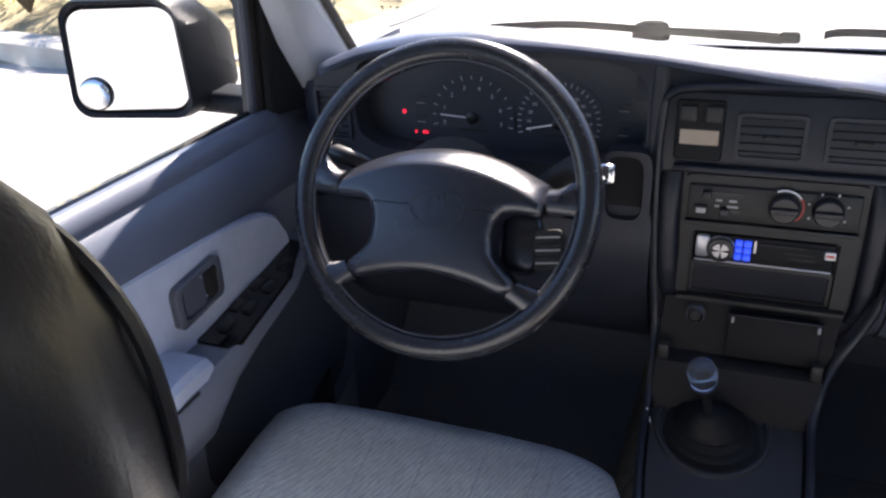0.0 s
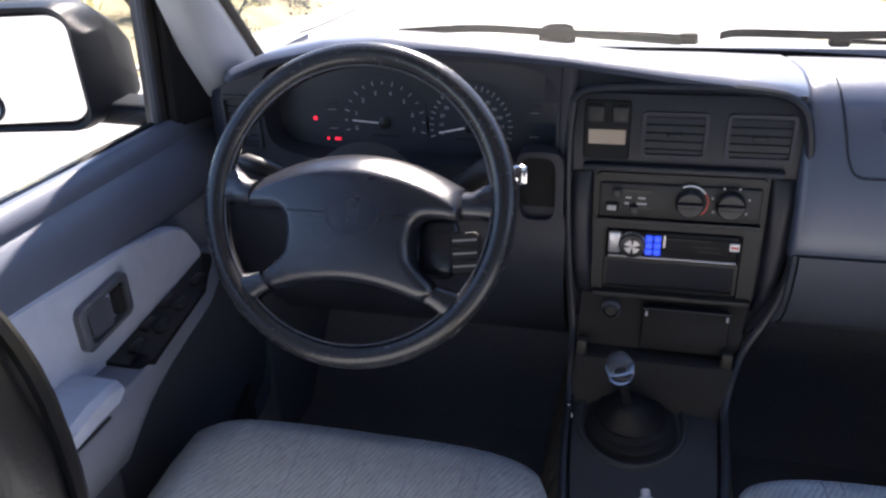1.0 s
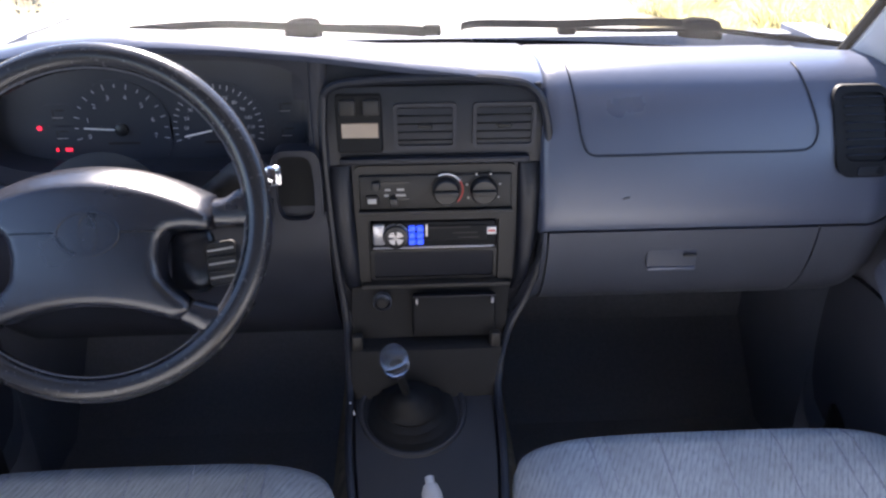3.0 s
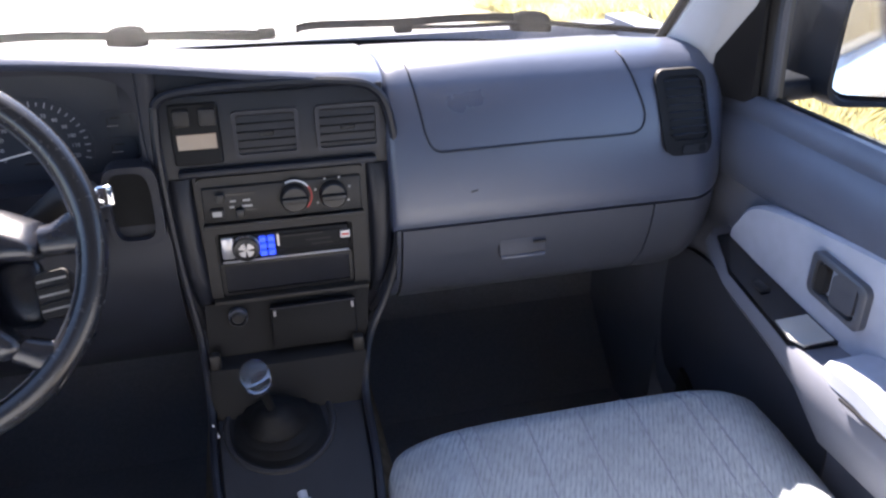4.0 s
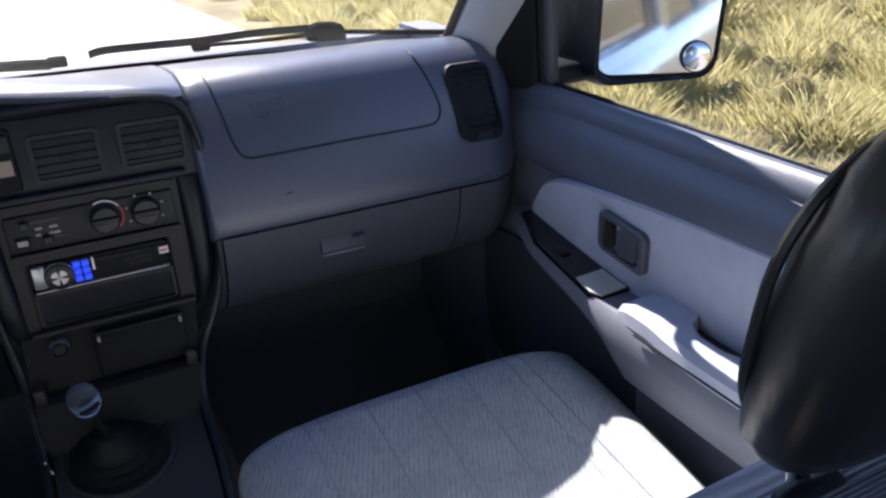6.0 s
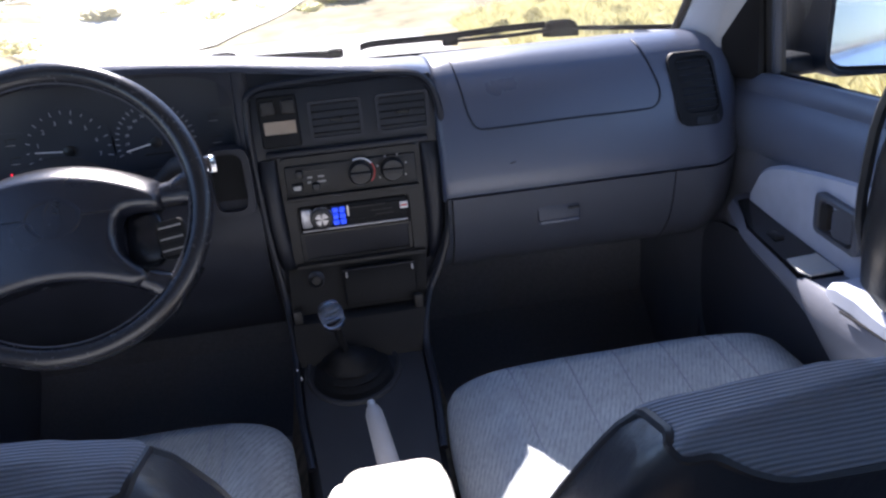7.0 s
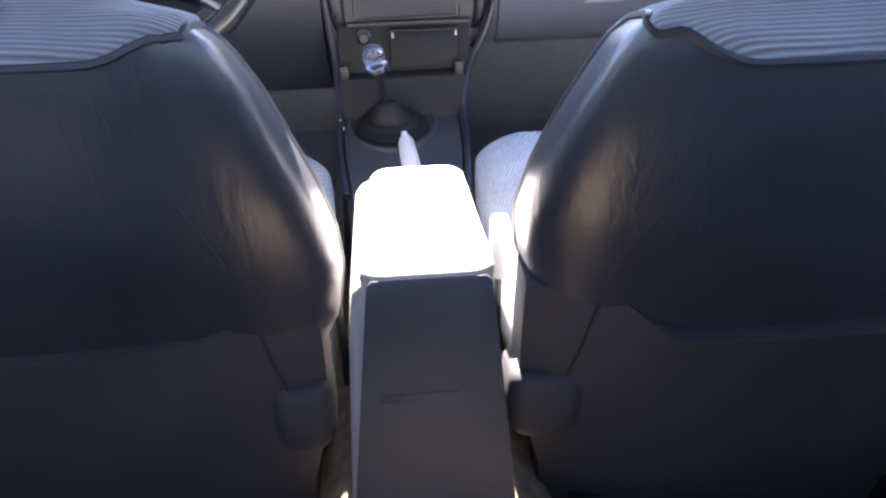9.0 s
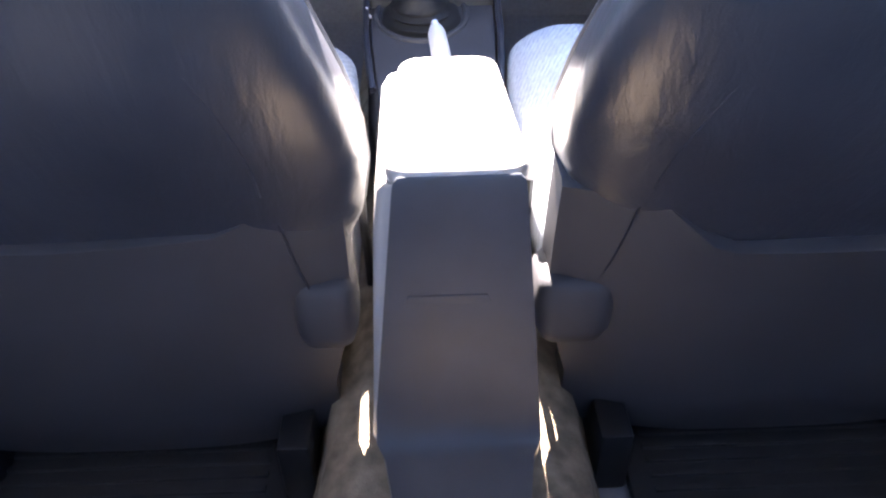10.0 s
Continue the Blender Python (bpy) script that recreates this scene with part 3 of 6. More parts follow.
M_TRACK = material("pale_dirt", (0.60, 0.56, 0.48), rough=1.0, vary=0.12, scale=0.9, bump=0.6, grain=40, spec=0.1)
solid("road_far", track_bm, M_TRACK, "pale dirt track across the slope", "road", "structure")
berm_bm = bmesh.new()
for x in np.arange(-9.0, 5.0, 1.15):
    y = 27.3 + 0.1 * x
    w, h = rnd.uniform(0.35, 0.60), rnd.uniform(0.10, 0.24)
    if rnd.random() < 0.8:
        box((x, y, height(x, y) + h * 0.3), (2 * w, 0.4, h), h * 0.35, 2, Euler((0, 0, rnd.uniform(-0.1, 0.25))).to_matrix(), bm=berm_bm)
solid("kerb_far", berm_bm, M_KERB, "broken stone edging along the dirt track", "kerb", "structure")
grass_field("verge_grass", "feathery yellow dry grass along the road edge", M_DRY, 1250, 560, 13)
shrub_field("verge_weeds", "low olive and straw shrubs among dry grass", M_SAGE, 420, verge, (0.22, 0.58), 620, 0.075, 14, 0.95)
scatter("bank_brush", "green and yellow brush on the bank behind the kerb", M_GREEN, 130, bank, (0.4, 0.9), 130, 0.1, 15)
scatter("bank_grass", "dry yellow grass on the bank behind the kerb", M_DRY, 160, bank, (0.3, 0.8), 100, 0.14, 16)

# ---------------------------------------------------------------- body shell
XL, XR, FLOOR, ROOF = -0.752, 0.71, 0.42, 1.66


def screen_base(x):
    """Where the windshield meets the dash."""
    return 0.29 - 0.44 * (x + 0.02) ** 2


def screen_top(x):
    return -0.19 - 0.22 * (x + 0.02) ** 2


floor_bm = prism([(0.46, FLOOR + 0.16), (0.30, FLOOR), (-2.2, FLOOR), (-2.2, FLOOR - 0.06), (0.50, FLOOR - 0.06), (0.50, FLOOR + 0.16)], XL - 0.03, XR + 0.03, "yz")
solid("floor", floor_bm, M_CARPET, "worn grey carpet on the car floor", "floor", "structure")

tunnel_bm = loft([[(-0.20, y, FLOOR - 0.02), (-0.165, y, FLOOR + h * 0.75), (-0.12, y, FLOOR + h), (0.09, y, FLOOR + h), (0.135, y, FLOOR + h * 0.75), (0.17, y, FLOOR - 0.02)] for y, h in ((0.44, 0.24), (0.0, 0.22), (-0.4, 0.16), (-0.8, 0.12), (-2.19, 0.10))])
solid("tunnel", tunnel_bm, M_TUNNEL, "dusty beige carpet over the transmission tunnel", "tunnel", "structure")

wall_bm = prism([(0.50, FLOOR), (0.50, 1.21), (0.46, 1.21), (0.46, FLOOR)], XL - 0.03, XR + 0.03, "yz")
solid("wall_front", wall_bm, M_CARPET, "grey carpeted firewall under the dashboard", "wall", "structure")
rear_bm = bmesh.new()
box((-0.02, -2.22, 0.78), (1.5, 0.05, 0.84), 0, bm=rear_bm)
box((-0.02, -2.22, 1.62), (1.5, 0.05, 0.12), 0, bm=rear_bm)
for x in (-0.68, 0.64):
    box((x, -2.22, 1.38), (0.18, 0.05, 0.36), 0, bm=rear_bm)
back_pane = loft([[(-0.60, -2.215, z), (0.56, -2.215, z)] for z in (1.19, 1.57)], closed=False, caps=False)
solid("window_2", back_pane, M_TINT, "tinted rear window", "window", "structure")
solid("wall_rear", rear_bm, M_PILLAR, "grey tailgate wall with a window opening", "wall", "structure")

roof_bm = loft([[(x, screen_top(x) if k == 0 else (-0.7 if k == 1 else (-1.5 if k == 2 else -2.24)), ROOF - 0.035 * (k == 0) - 0.05 * abs(x + 0.02) ** 3 / 0.3 + 0.02 * (k in (1, 2)) + dz) for k in range(4)] + [] for x, dz in [(v, 0.0) for v in np.linspace(-0.68, 0.64, 12)]], closed=False, caps=False)
solid("ceiling", roof_bm, M_LINER, "light grey cloth headliner", "ceiling", "structure")
skin_bm = loft([[(x, [screen_top(x) + 0.02, -0.7, -1.5, -2.28][k], ROOF + 0.03 - 0.035 * (k == 0) - 0.05 * abs(x + 0.02) ** 3 / 0.3 + 0.02 * (k in (1, 2))) for k in range(4)] for x in np.linspace(-0.70, 0.66, 12)], closed=False, caps=False)
car_body = tagged(new("wall_outer"), "silver painted car body around the cabin", "car body", kind="structure")
for x0, x1, nm in ((XL - 0.06, XL + 0.004, "wall_left"), (XR - 0.004, XR + 0.06, "wall_right")):
    solid(nm, box(((x0 + x1) / 2, 0.33, 0.80), (x1 - x0, 0.36, 0.84)), M_LOWER, "dark grey kick panel beside the footwell", "wall", "structure")
part("roof_skin", skin_bm, M_PAINT, car_body)
header_bm = loft([[(x, screen_top(x) + 0.015, ROOF - 0.005 - 0.035 - 0.05 * abs(x + 0.02) ** 3 / 0.3 + 0.03), (x, screen_top(x) - 0.05, ROOF - 0.02), (x, screen_top(x) - 0.06, ROOF - 0.05), (x, screen_top(x) + 0.0, ROOF - 0.07)] for x in np.linspace(-0.66, 0.62, 12)])
solid("trim", header_bm, M_LINER, "grey header trim above the windshield", "trim", "structure")

# outer skin: fenders, doors, hood
for s, xin in ((-1, -XL), (1, XR)):
    side_bm = loft([[(s * (xin + o), y, z) for o, z in ((0.075, 1.155), (0.115, 1.10), (0.14, 0.95), (0.15, 0.70), (0.12, 0.30), (0.05, 0.25))] for y in (0.75, 0.3, 0.0, -0.45, -0.92, -1.4, -2.0, -2.26)], closed=False, caps=False)
    bmesh.ops.solidify(side_bm, geom=side_bm.faces[:], thickness=0.01)
    part("side_panel", side_bm, M_PAINT, car_body)
    rail_bm = tube(smooth_line([(s * (xin - 0.090), -0.15, ROOF - 0.115), (s * (xin - 0.092), -0.24, ROOF - 0.07), (s * (xin - 0.094), -0.35, ROOF - 0.05), (s * (xin - 0.092), -0.9, ROOF - 0.025), (s * (xin - 0.090), -1.6, ROOF - 0.025), (s * (xin - 0.08), -2.25, ROOF - 0.05)], 5), 0.045, 10)
    part("roof_rail", rail_bm, M_PAINT, car_body)
    for y0, y1 in ((-0.90, -1.02), (-1.72, -1.84)):
        post_bm = loft([[(s * (xin + o), y0, z), (s * (xin + o + 0.05), y0, z), (s * (xin + o + 0.05), y1, z), (s * (xin + o), y1, z)] for o, z in ((0.02, FLOOR), (0.02, 1.15), (-0.09, ROOF - 0.03))])
        part("pillar_post", post_bm, M_PAINT, car_body)
    for y0, y1 in ((-1.02, -1.72), (-1.84, -2.24)):
        g_bm = loft([[(s * (xin + 0.045), y, 1.13), (s * (xin - 0.045), y, ROOF - 0.05)] for y in (y0, y1)], closed=False, caps=False)
        bmesh.ops.solidify(g_bm, geom=g_bm.faces[:], thickness=0.004)
        part("rear_window", g_bm, M_TINT, car_body, "tinted rear side glass")
    lower_bm = box((s * (xin + 0.02), -1.55, 0.78), (0.04, 1.30, 0.74), 0.01)
    part("quarter_trim", lower_bm, M_PILLAR, car_body)
for s, xin in ((-1, -XL), (1, XR)):
    for y in (0.95, -1.78):
        axle = Matrix.Translation((s * (xin + 0.045), y, GROUND + 0.36)) @ Euler((0, radians(90 * s), 0)).to_matrix().to_4x4()
        tyre = part("tyre", lathe([(0.20, -0.10), (0.33, -0.105), (0.352, -0.09), (0.36, -0.05), (0.36, 0.05), (0.352, 0.09), (0.33, 0.105), (0.20, 0.10)], 40, axle), M_RUBBER, car_body, "black rubber tyre")
        part("rim", lathe([(0.205, 0.095), (0.20, 0.08), (0.15, 0.06), (0.06, 0.075), (0.0, 0.075)], 32, axle), M_SILVER, tyre, "silver wheel rim")
hood_bm = loft([[(x, y, z - 0.10 * (x + 0.02) ** 2) for x in np.linspace(-0.80, 0.76, 15)] for y, z in ((0.40, 1.165), (0.55, 1.165), (0.80, 1.15), (1.15, 1.11), (1.32, 1.05), (1.38, 0.95))], closed=False, caps=False)
bmesh.ops.solidify(hood_bm, geom=hood_bm.faces[:], thickness=0.012)
part("hood", hood_bm, M_PAINT, car_body)
cowl_bm = loft([[(x, screen_base(x) + 0.02 + d, z) for d, z in ((0.0, 1.222), (0.03, 1.228), (0.08, 1.222), (0.12, 1.196), (0.16, 1.170), (0.16, 1.10), (0.0, 1.10))] for x in np.linspace(-0.735, 0.695, 20)])
cowl = thing("cowl_grille", "black plastic cowl grille below the windshield", "cowl")
part("cowl_panel", cowl_bm, M_BLACK, cowl)
# sun glints along the cowl slots, set in as small silver blocks
slot = bmesh.new()
for k in range(26):
    x = -0.05 + k * 0.022
    box((x, screen_base(x) + 0.075, 1.2255), (0.006, 0.012, 0.004), 0.001, 1, bm=slot)
part("slot_glints", slot, M_SILVER, cowl)
for sx in (-0.735, 0.695):
    part("cowl_end", box((sx, 0.30, 1.03), (0.11, 0.34, 0.24), 0.01), M_BLACK, cowl)

# windshield
screen_bm = loft([[Vector((x * (1 - 0.08 * v) - 0.0016, screen_base(x) * (1 - v) + screen_top(x) * v + 0.02 + 0.02 * math.sin(math.pi * v), 1.228 + (ROOF - 0.03 - 1.228) * v)) for v in np.linspace(0, 1, 7)] for x in np.linspace(-0.72, 0.68, 21)], closed=False, caps=False)
screen_ob = solid("window_1", screen_bm, M_GLASS, "dusty curved windshield glass", "windshield", "structure")
screen_ob.visible_shadow = False
frit_bm = loft([[(x, screen_base(x) + 0.018 - 0.010 * v, 1.229 + 0.013 * v) for v in (0, 1)] for x in np.linspace(-0.70, 0.66, 21)], closed=False, caps=False)
bmesh.ops.solidify(frit_bm, geom=frit_bm.faces[:], thickness=0.003)
solid("trim_screen", frit_bm, M_RUBBER, "black rubber strip at the windshield base", "trim", "structure")

for s, xin in ((-1, -XL), (1, XR)):
    # A-pillar trim
    rows = []
    for v in np.linspace(0, 1, 9):
        z = 1.205 + 0.44 * v
        yi, yo = 0.143 - 0.80 * (z - 1.205), 0.055 - 0.56 * (z - 1.205)
        xi, xo = xin - 0.088 + 0.05 * (z - 1.205), xin - 0.049 - 0.06 * (z - 1.205)
        rows.append([Vector((s * x, y, z)) for x, y in ((xi + 0.004, yi + 0.020), (xi, yi), (xi + 0.003, yi - 0.012), ((xi + xo) / 2 - 0.007, (yi + yo) / 2 - 0.004), (xo - 0.008, yo + 0.006), (xo, yo - 0.002), (xo + 0.042, yo + 0.004), (xo + 0.042, yi + 0.02))])
    pillar_bm = loft(rows)
    pil = thing("pillar_trim", "light grey plastic windshield pillar trim", "pillar trim", "pillar trims")
    part("cover", pillar_bm, M_PILLAR, pil, sharp=75)
    part("glass_seal", tube([r[0] + Vector((-s * 0.004, 0.004, 0)) for r in rows], 0.008, 8), M_RUBBER, pil)
    if s > 0:
        gh = tube(smooth_line([(s * (xin - 0.080), -0.045, 1.385), (s * (xin - 0.108), -0.068, 1.40), (s * (xin - 0.118), -0.150, 1.49), (s * (xin - 0.112), -0.205, 1.545), (s * (xin - 0.092), -0.195, 1.56)], 5), 0.010, 8)
        part("grab_handle", gh, M_PILLAR, pil, "grey plastic grab handle")

# ---------------------------------------------------------------- doors
def door(s, xin):
    """A front door seen from inside. o: metres outward from the trim's face."""
    P = lambda o, y, z: Vector((s * (xin + o), y, z))
    side = "driver" if s < 0 else "passenger"
    d = tagged(new("door_1" if s < 0 else "door_2"), f"grey vinyl {side} door with a light cloth insert", "car door", "front doors", "structure")
    Y = [0.16, 0.10, 0.0, -0.15, -0.35, -0.55, -0.75, -0.90]
    # upper vinyl roll below the window
    prof = [(0.036, 1.170), (0.030, 1.181), (0.016, 1.182), (0.006, 1.174), (0.002, 1.160), (0.003, 1.151), (-0.007, 1.141), (-0.015, 1.122), (-0.018, 1.10), (-0.012, 1.07), (0.004, 1.045), (0.03, 1.04)]
    part("upper_trim", loft([[P(o, y, z + 0.012 * (y + 0.3) * 0) for o, z in prof] for y in Y]), M_DOOR, d)
    # backing and lower panel
    prof = [(0.035, 1.06), (0.004, 1.05), (0.003, 0.90), (0.0, 0.86), (-0.006, 0.80), (-0.004, 0.66), (0.008, 0.56), (0.035, 0.50)]
    part("door_panel", loft([[P(o, y, z) for o, z in prof] for y in Y]), M_LOWER, d)
    # cloth insert
    edge = smooth_line([(-0.045, 0.958, 0), (-0.052, 1.005, 0), (-0.085, 1.038, 0), (-0.16, 1.056, 0), (-0.30, 1.071, 0), (-0.50, 1.083, 0), (-0.89, 1.088, 0), (-0.89, 0.93, 0), (-0.60, 0.90, 0), (-0.40, 0.915, 0), (-0.20, 0.938, 0)], 5, True)
    edge = [(p.x, p.y) for p in edge]
    cx, cz = -0.45, 1.0
    part("cloth_insert", loft([[P(0.006, y, z) for y, z in edge], [P(-0.012, y, z) for y, z in edge], [P(-0.017, cx + (y - cx) * 0.985, cz + (z - cz) * 0.94) for y, z in edge]]), M_INSERT, d, "light grey cloth insert")
    # inner handle: cup, frame, lever
    hy, hz = -0.288, 1.006
    ring = rounded(hy, hz, 0.104, 0.064, 0.012, 5)
    ring = [(y, z + 0.10 * (y - hy)) for y, z in ring]
    hole = [(hy + (y - hy) * 0.78, hz + (z - hz) * 0.74) for y, z in ring]
    hx = -0.017
    handle = part("handle_frame", loft([[P(hx + 0.012, y, z) for y, z in ring], [P(hx - 0.010, y, z) for y, z in ring], [P(hx - 0.012, hy + (y - hy) * 0.95, hz + (z - hz) * 0.93) for y, z in ring], [P(hx - 0.012, y, z) for y, z in hole], [P(hx + 0.004, y, z) for y, z in hole]]), M_HANDLE, d, "dark grey plastic door handle surround")
    part("handle_cup", loft([[P(hx + 0.001, y, z) for y, z in hole], [P(hx + 0.008, y, z) for y, z in hole]]), M_BLACK, handle)
    part("lever", loft([[P(hx - 0.011 + k, hy + dy - 0.014, hz + dz) for dy, dz in rounded(0, 0, 0.044, 0.044, 0.009, 4)] for k in (0.0, 0.012)]), M_HANDLE, handle)
    part("lock_knob", loft([[P(hx - 0.009 + k, hy + dy + 0.030, hz + dz) for dy, dz in rounded(0, 0, 0.018, 0.040, 0.006, 4)] for k in (0.0, 0.010)]), M_BEZEL, handle)
    # ledge with the switch panel
    led = []
    for y, zt, w, k in ((-0.005, 0.968, 0.030, 0.3), (-0.02, 0.966, 0.045, 0.35), (-0.12, 0.952, 0.070, 0.45), (-0.24, 0.937, 0.079, 0.5), (-0.30, 0.930, 0.082, 0.62), (-0.335, 0.931, 0.084, 0.85), (-0.36, 0.932, 0.085, 1.0), (-0.60, 0.935, 0.087, 1.0), (-0.90, 0.93, 0.085, 1.0)):
        led.append([P(0.01, y, zt), P(-w + 0.008, y, zt), P(-w, y, zt - 0.010), P(-w - 0.002, y, zt - 0.05 * k), P(-w * 0.75, y, zt - 0.11 * k), P(-0.01, y, zt - 0.16 * k), P(0.01, y, zt - 0.18 * k)])
    part("armrest_ledge", loft(led), M_LOWER, d)
    sw = part("switch_panel", loft([[P(-0.014, y, zt + 0.004), P(-w, y, zt + 0.002), P(-w, y, zt - 0.008), P(-0.014, y, zt - 0.008)] for y, zt, w in ((-0.035, 0.966, 0.036), (-0.12, 0.953, 0.066), (-0.285, 0.933, 0.078), (-0.305, 0.932, 0.068))]), M_GLOSSBLACK, d, "glossy black window switch panel")
    if s < 0:
        for k, (y, o) in enumerate(((-0.10, -0.042), (-0.16, -0.028), (-0.16, -0.050), (-0.215, -0.028), (-0.215, -0.050), (-0.262, -0.040))):
            part("switch", box(P(o, y, 0.963 + 0.12 * (y + 0.05)), (0.016, 0.032, 0.010), 0.003, 2), M_BLACK, sw)
    else:
        part("switch", box(P(-0.046, -0.17, 0.9505), (0.016, 0.030, 0.005), 0.002, 2), M_BLACK, sw)
        part("switch_plate", loft([[P(-0.022, y, zt + 0.0065), P(-w, y, zt + 0.0045), P(-w, y, zt - 0.004), P(-0.022, y, zt - 0.004)] for y, zt, w in ((-0.245, 0.937, 0.0715), (-0.285, 0.933, 0.0765), (-0.302, 0.932, 0.068))]), M_CONSOLE, sw, "worn grey cover plate")
    # armrest pad with a pull cup behind it
    pad = []
    for y, zt, w0, w1 in ((-0.345, 0.930, 0.030, 0.066), (-0.352, 0.948, 0.016, 0.078), (-0.375, 0.957, 0.010, 0.083), (-0.42, 0.960, 0.010, 0.087), (-0.444, 0.957, 0.013, 0.088), (-0.454, 0.956, 0.036, 0.089), (-0.48, 0.954, 0.046, 0.090), (-0.52, 0.952, 0.044, 0.090), (-0.56, 0.952, 0.030, 0.090), (-0.60, 0.953, 0.012, 0.090), (-0.62, 0.953, 0.008, 0.090), (-0.90, 0.95, 0.008, 0.089)):
        pad.append([P(-w0, y, zt - 0.030), P(-w0, y, zt - 0.006), P(-w0 - 0.005, y, zt), P(-w1 + 0.008, y, zt - 0.002), P(-w1, y, zt - 0.010), P(-w1, y, zt - 0.030)])
    part("armrest_pad", loft(pad), M_INSERT, d, "light grey padded armrest")
    part("pad_gap", tube([P(-0.0895, y, 0.9265) for y in (-0.40, -0.45, -0.6, -0.9)], 0.0022, 6), M_BLACK, d)
    part("pull_cup", loft([[P(-w, y, 0.9365), P(-0.008, y, 0.9365), P(-0.008, y, 0.930), P(-w, y, 0.930)] for y, w in ((-0.440, 0.016), (-0.456, 0.036), (-0.48, 0.047), (-0.52, 0.045), (-0.56, 0.031), (-0.595, 0.014))]), M_BLACK, d, "dark pull cup behind the armrest")
    # shade of the recess as a darker plate, slightly proud of the panel
    rec = smooth_line([(0.14, 0.80, 0), (0.10, 0.88, 0), (-0.05, 0.885, 0), (-0.19, 0.845, 0), (-0.27, 0.825, 0), (-0.312, 0.79, 0), (-0.325, 0.735, 0), (-0.30, 0.66, 0), (-0.10, 0.62, 0), (0.10, 0.62, 0)], 4, True)
    part("recess_shade", loft([[P(0.0, q.x, q.y) for q in rec], [P(-0.0085, q.x, q.y) for q in rec], [P(-0.0085, -0.14 + (q.x + 0.14) * 0.96, 0.76 + (q.y - 0.76) * 0.94) for q in rec], [P(-0.0075, -0.14 + (q.x + 0.14) * 0.9, 0.76 + (q.y - 0.76) * 0.88) for q in rec]]), M_GLOVE, d, "dark raised plate drawn as the shaded recess above the map pocket")
    # map pocket lip
    lip = smooth_line([P(-0.004, 0.04, 0.655), P(-0.018, -0.03, 0.640), P(-0.030, -0.10, 0.625), P(-0.040, -0.25, 0.61), P(-0.040, -0.55, 0.61), P(-0.02, -0.80, 0.61)], 6)
    pocket = [[p, p + Vector((-s * 0.012, 0, 0)), p + Vector((-s * 0.012, 0, -0.10)), p + Vector((0, 0, -0.10))] for p in lip]
    part("map_pocket", loft(pocket), M_BLACK, d)
    # window frame and glass
    fr = [P(0.046, 0.006, 1.13), P(0.040, 0.002, 1.18), P(0.022, -0.010, 1.33), P(0.004, -0.035, 1.42), P(-0.026, -0.14, 1.52), P(-0.049, -0.29, 1.59), P(-0.057, -0.45, 1.60), P(-0.057, -0.75, 1.60), P(-0.04, -0.85, 1.55), P(0.04, -0.875, 1.18), P(0.05, -0.875, 1.1)]
    wf = part("window_frame", tube(smooth_line(fr, 6), 0.016, 8, flat=1.4), M_FRAME, d, "dark grey window frame")
    part("window_channel", tube([p + Vector((-s * 0.008, -0.020, -0.004)) for p in smooth_line(fr, 6)], 0.008, 8), M_GLOVE, wf)
    part("frame_seal", tube([p + Vector((-s * 0.022, 0.010, -0.004)) for p in smooth_line(fr, 6)], 0.0125, 8), M_RUBBER, wf)
    part("belt_seal", loft([[P(0.030, y, 1.168), P(0.032, y, 1.176 + 0.008 * k), P(0.038, y, 1.177 + 0.008 * k), P(0.042, y, 1.165)] for y, k in ((0.02, 1), (-0.17, 1), (-0.20, 0.2), (-0.215, -0.6))]), M_RUBBER, wf, "rubber seal along the window sill")
    part("outer_belt", loft([[P(0.048, y, 1.150), P(0.048, y, 1.178), P(0.070, y, 1.172), P(0.085, y, 1.145)] for y in (0.05, -0.90)]), M_PAINT, wf)
    # black corner sail
    sail = [P(0.012, 0.15, 1.150), P(0.010, 0.004, 1.168), P(-0.006, -0.014, 1.34), P(-0.024, -0.038, 1.43), P(-0.058, -0.062, 1.42), P(-0.050, 0.035, 1.25), P(-0.045, 0.11, 1.19)]
    sb = bmesh.new()
    a = [sb.verts.new(p) for p in sail]
    sb.faces.new(a)
    bmesh.ops.solidify(sb, geom=sb.faces[:], thickness=0.02)
    part("corner_sail", sb, M_BLACK, d, "black plastic corner sail")
    gl = bmesh.new()
    q = [P(0.044, 0.0, 1.165), P(0.044, -0.87, 1.165), P(-0.042, -0.84, 1.59), P(-0.047, -0.31, 1.585), P(-0.022, -0.15, 1.50), P(0.008, -0.03, 1.40)]
    gl.faces.new([gl.verts.new(p) for p in q])
    part("window_glass", gl, M_SIDEGLASS, d, "clear door glass").visible_shadow = False
    # wing mirror
    mir = thing("wing_mirror", "dark wing mirror with a round blind-spot mirror", "wing mirror", "wing mirrors")
    mx, my, mz = (0.228, -0.055, 1.262) if s > 0 else (0.220, -0.055, 1.270)
    turn = Euler((0, 0, radians(s * HOUSING_TURN[s]))).to_matrix()
    glass_turn = Euler((radians(MIRROR_TIP[s]), 0, radians(s * MIRROR_TURN[s]))).to_matrix()
    C = P(mx, my, mz)

    def R(u, v, w):
        """u outward, v up, w back towards the seats."""
        return C + turn @ Vector((s * u, -w, v))

    def Q(u, v, w):
        """The same for the glass, which is turned by itself."""
        return C + glass_turn @ Vector((s * u, -w, v))

    hs = 0.45 if s < 0 else 1.15
    base = rounded(-0.007 if s > 0 else 0, 0, 0.230 if s > 0 else 0.204, 0.185, 0.034, 6)
    fall = 1.0 if s < 0 else 0.0
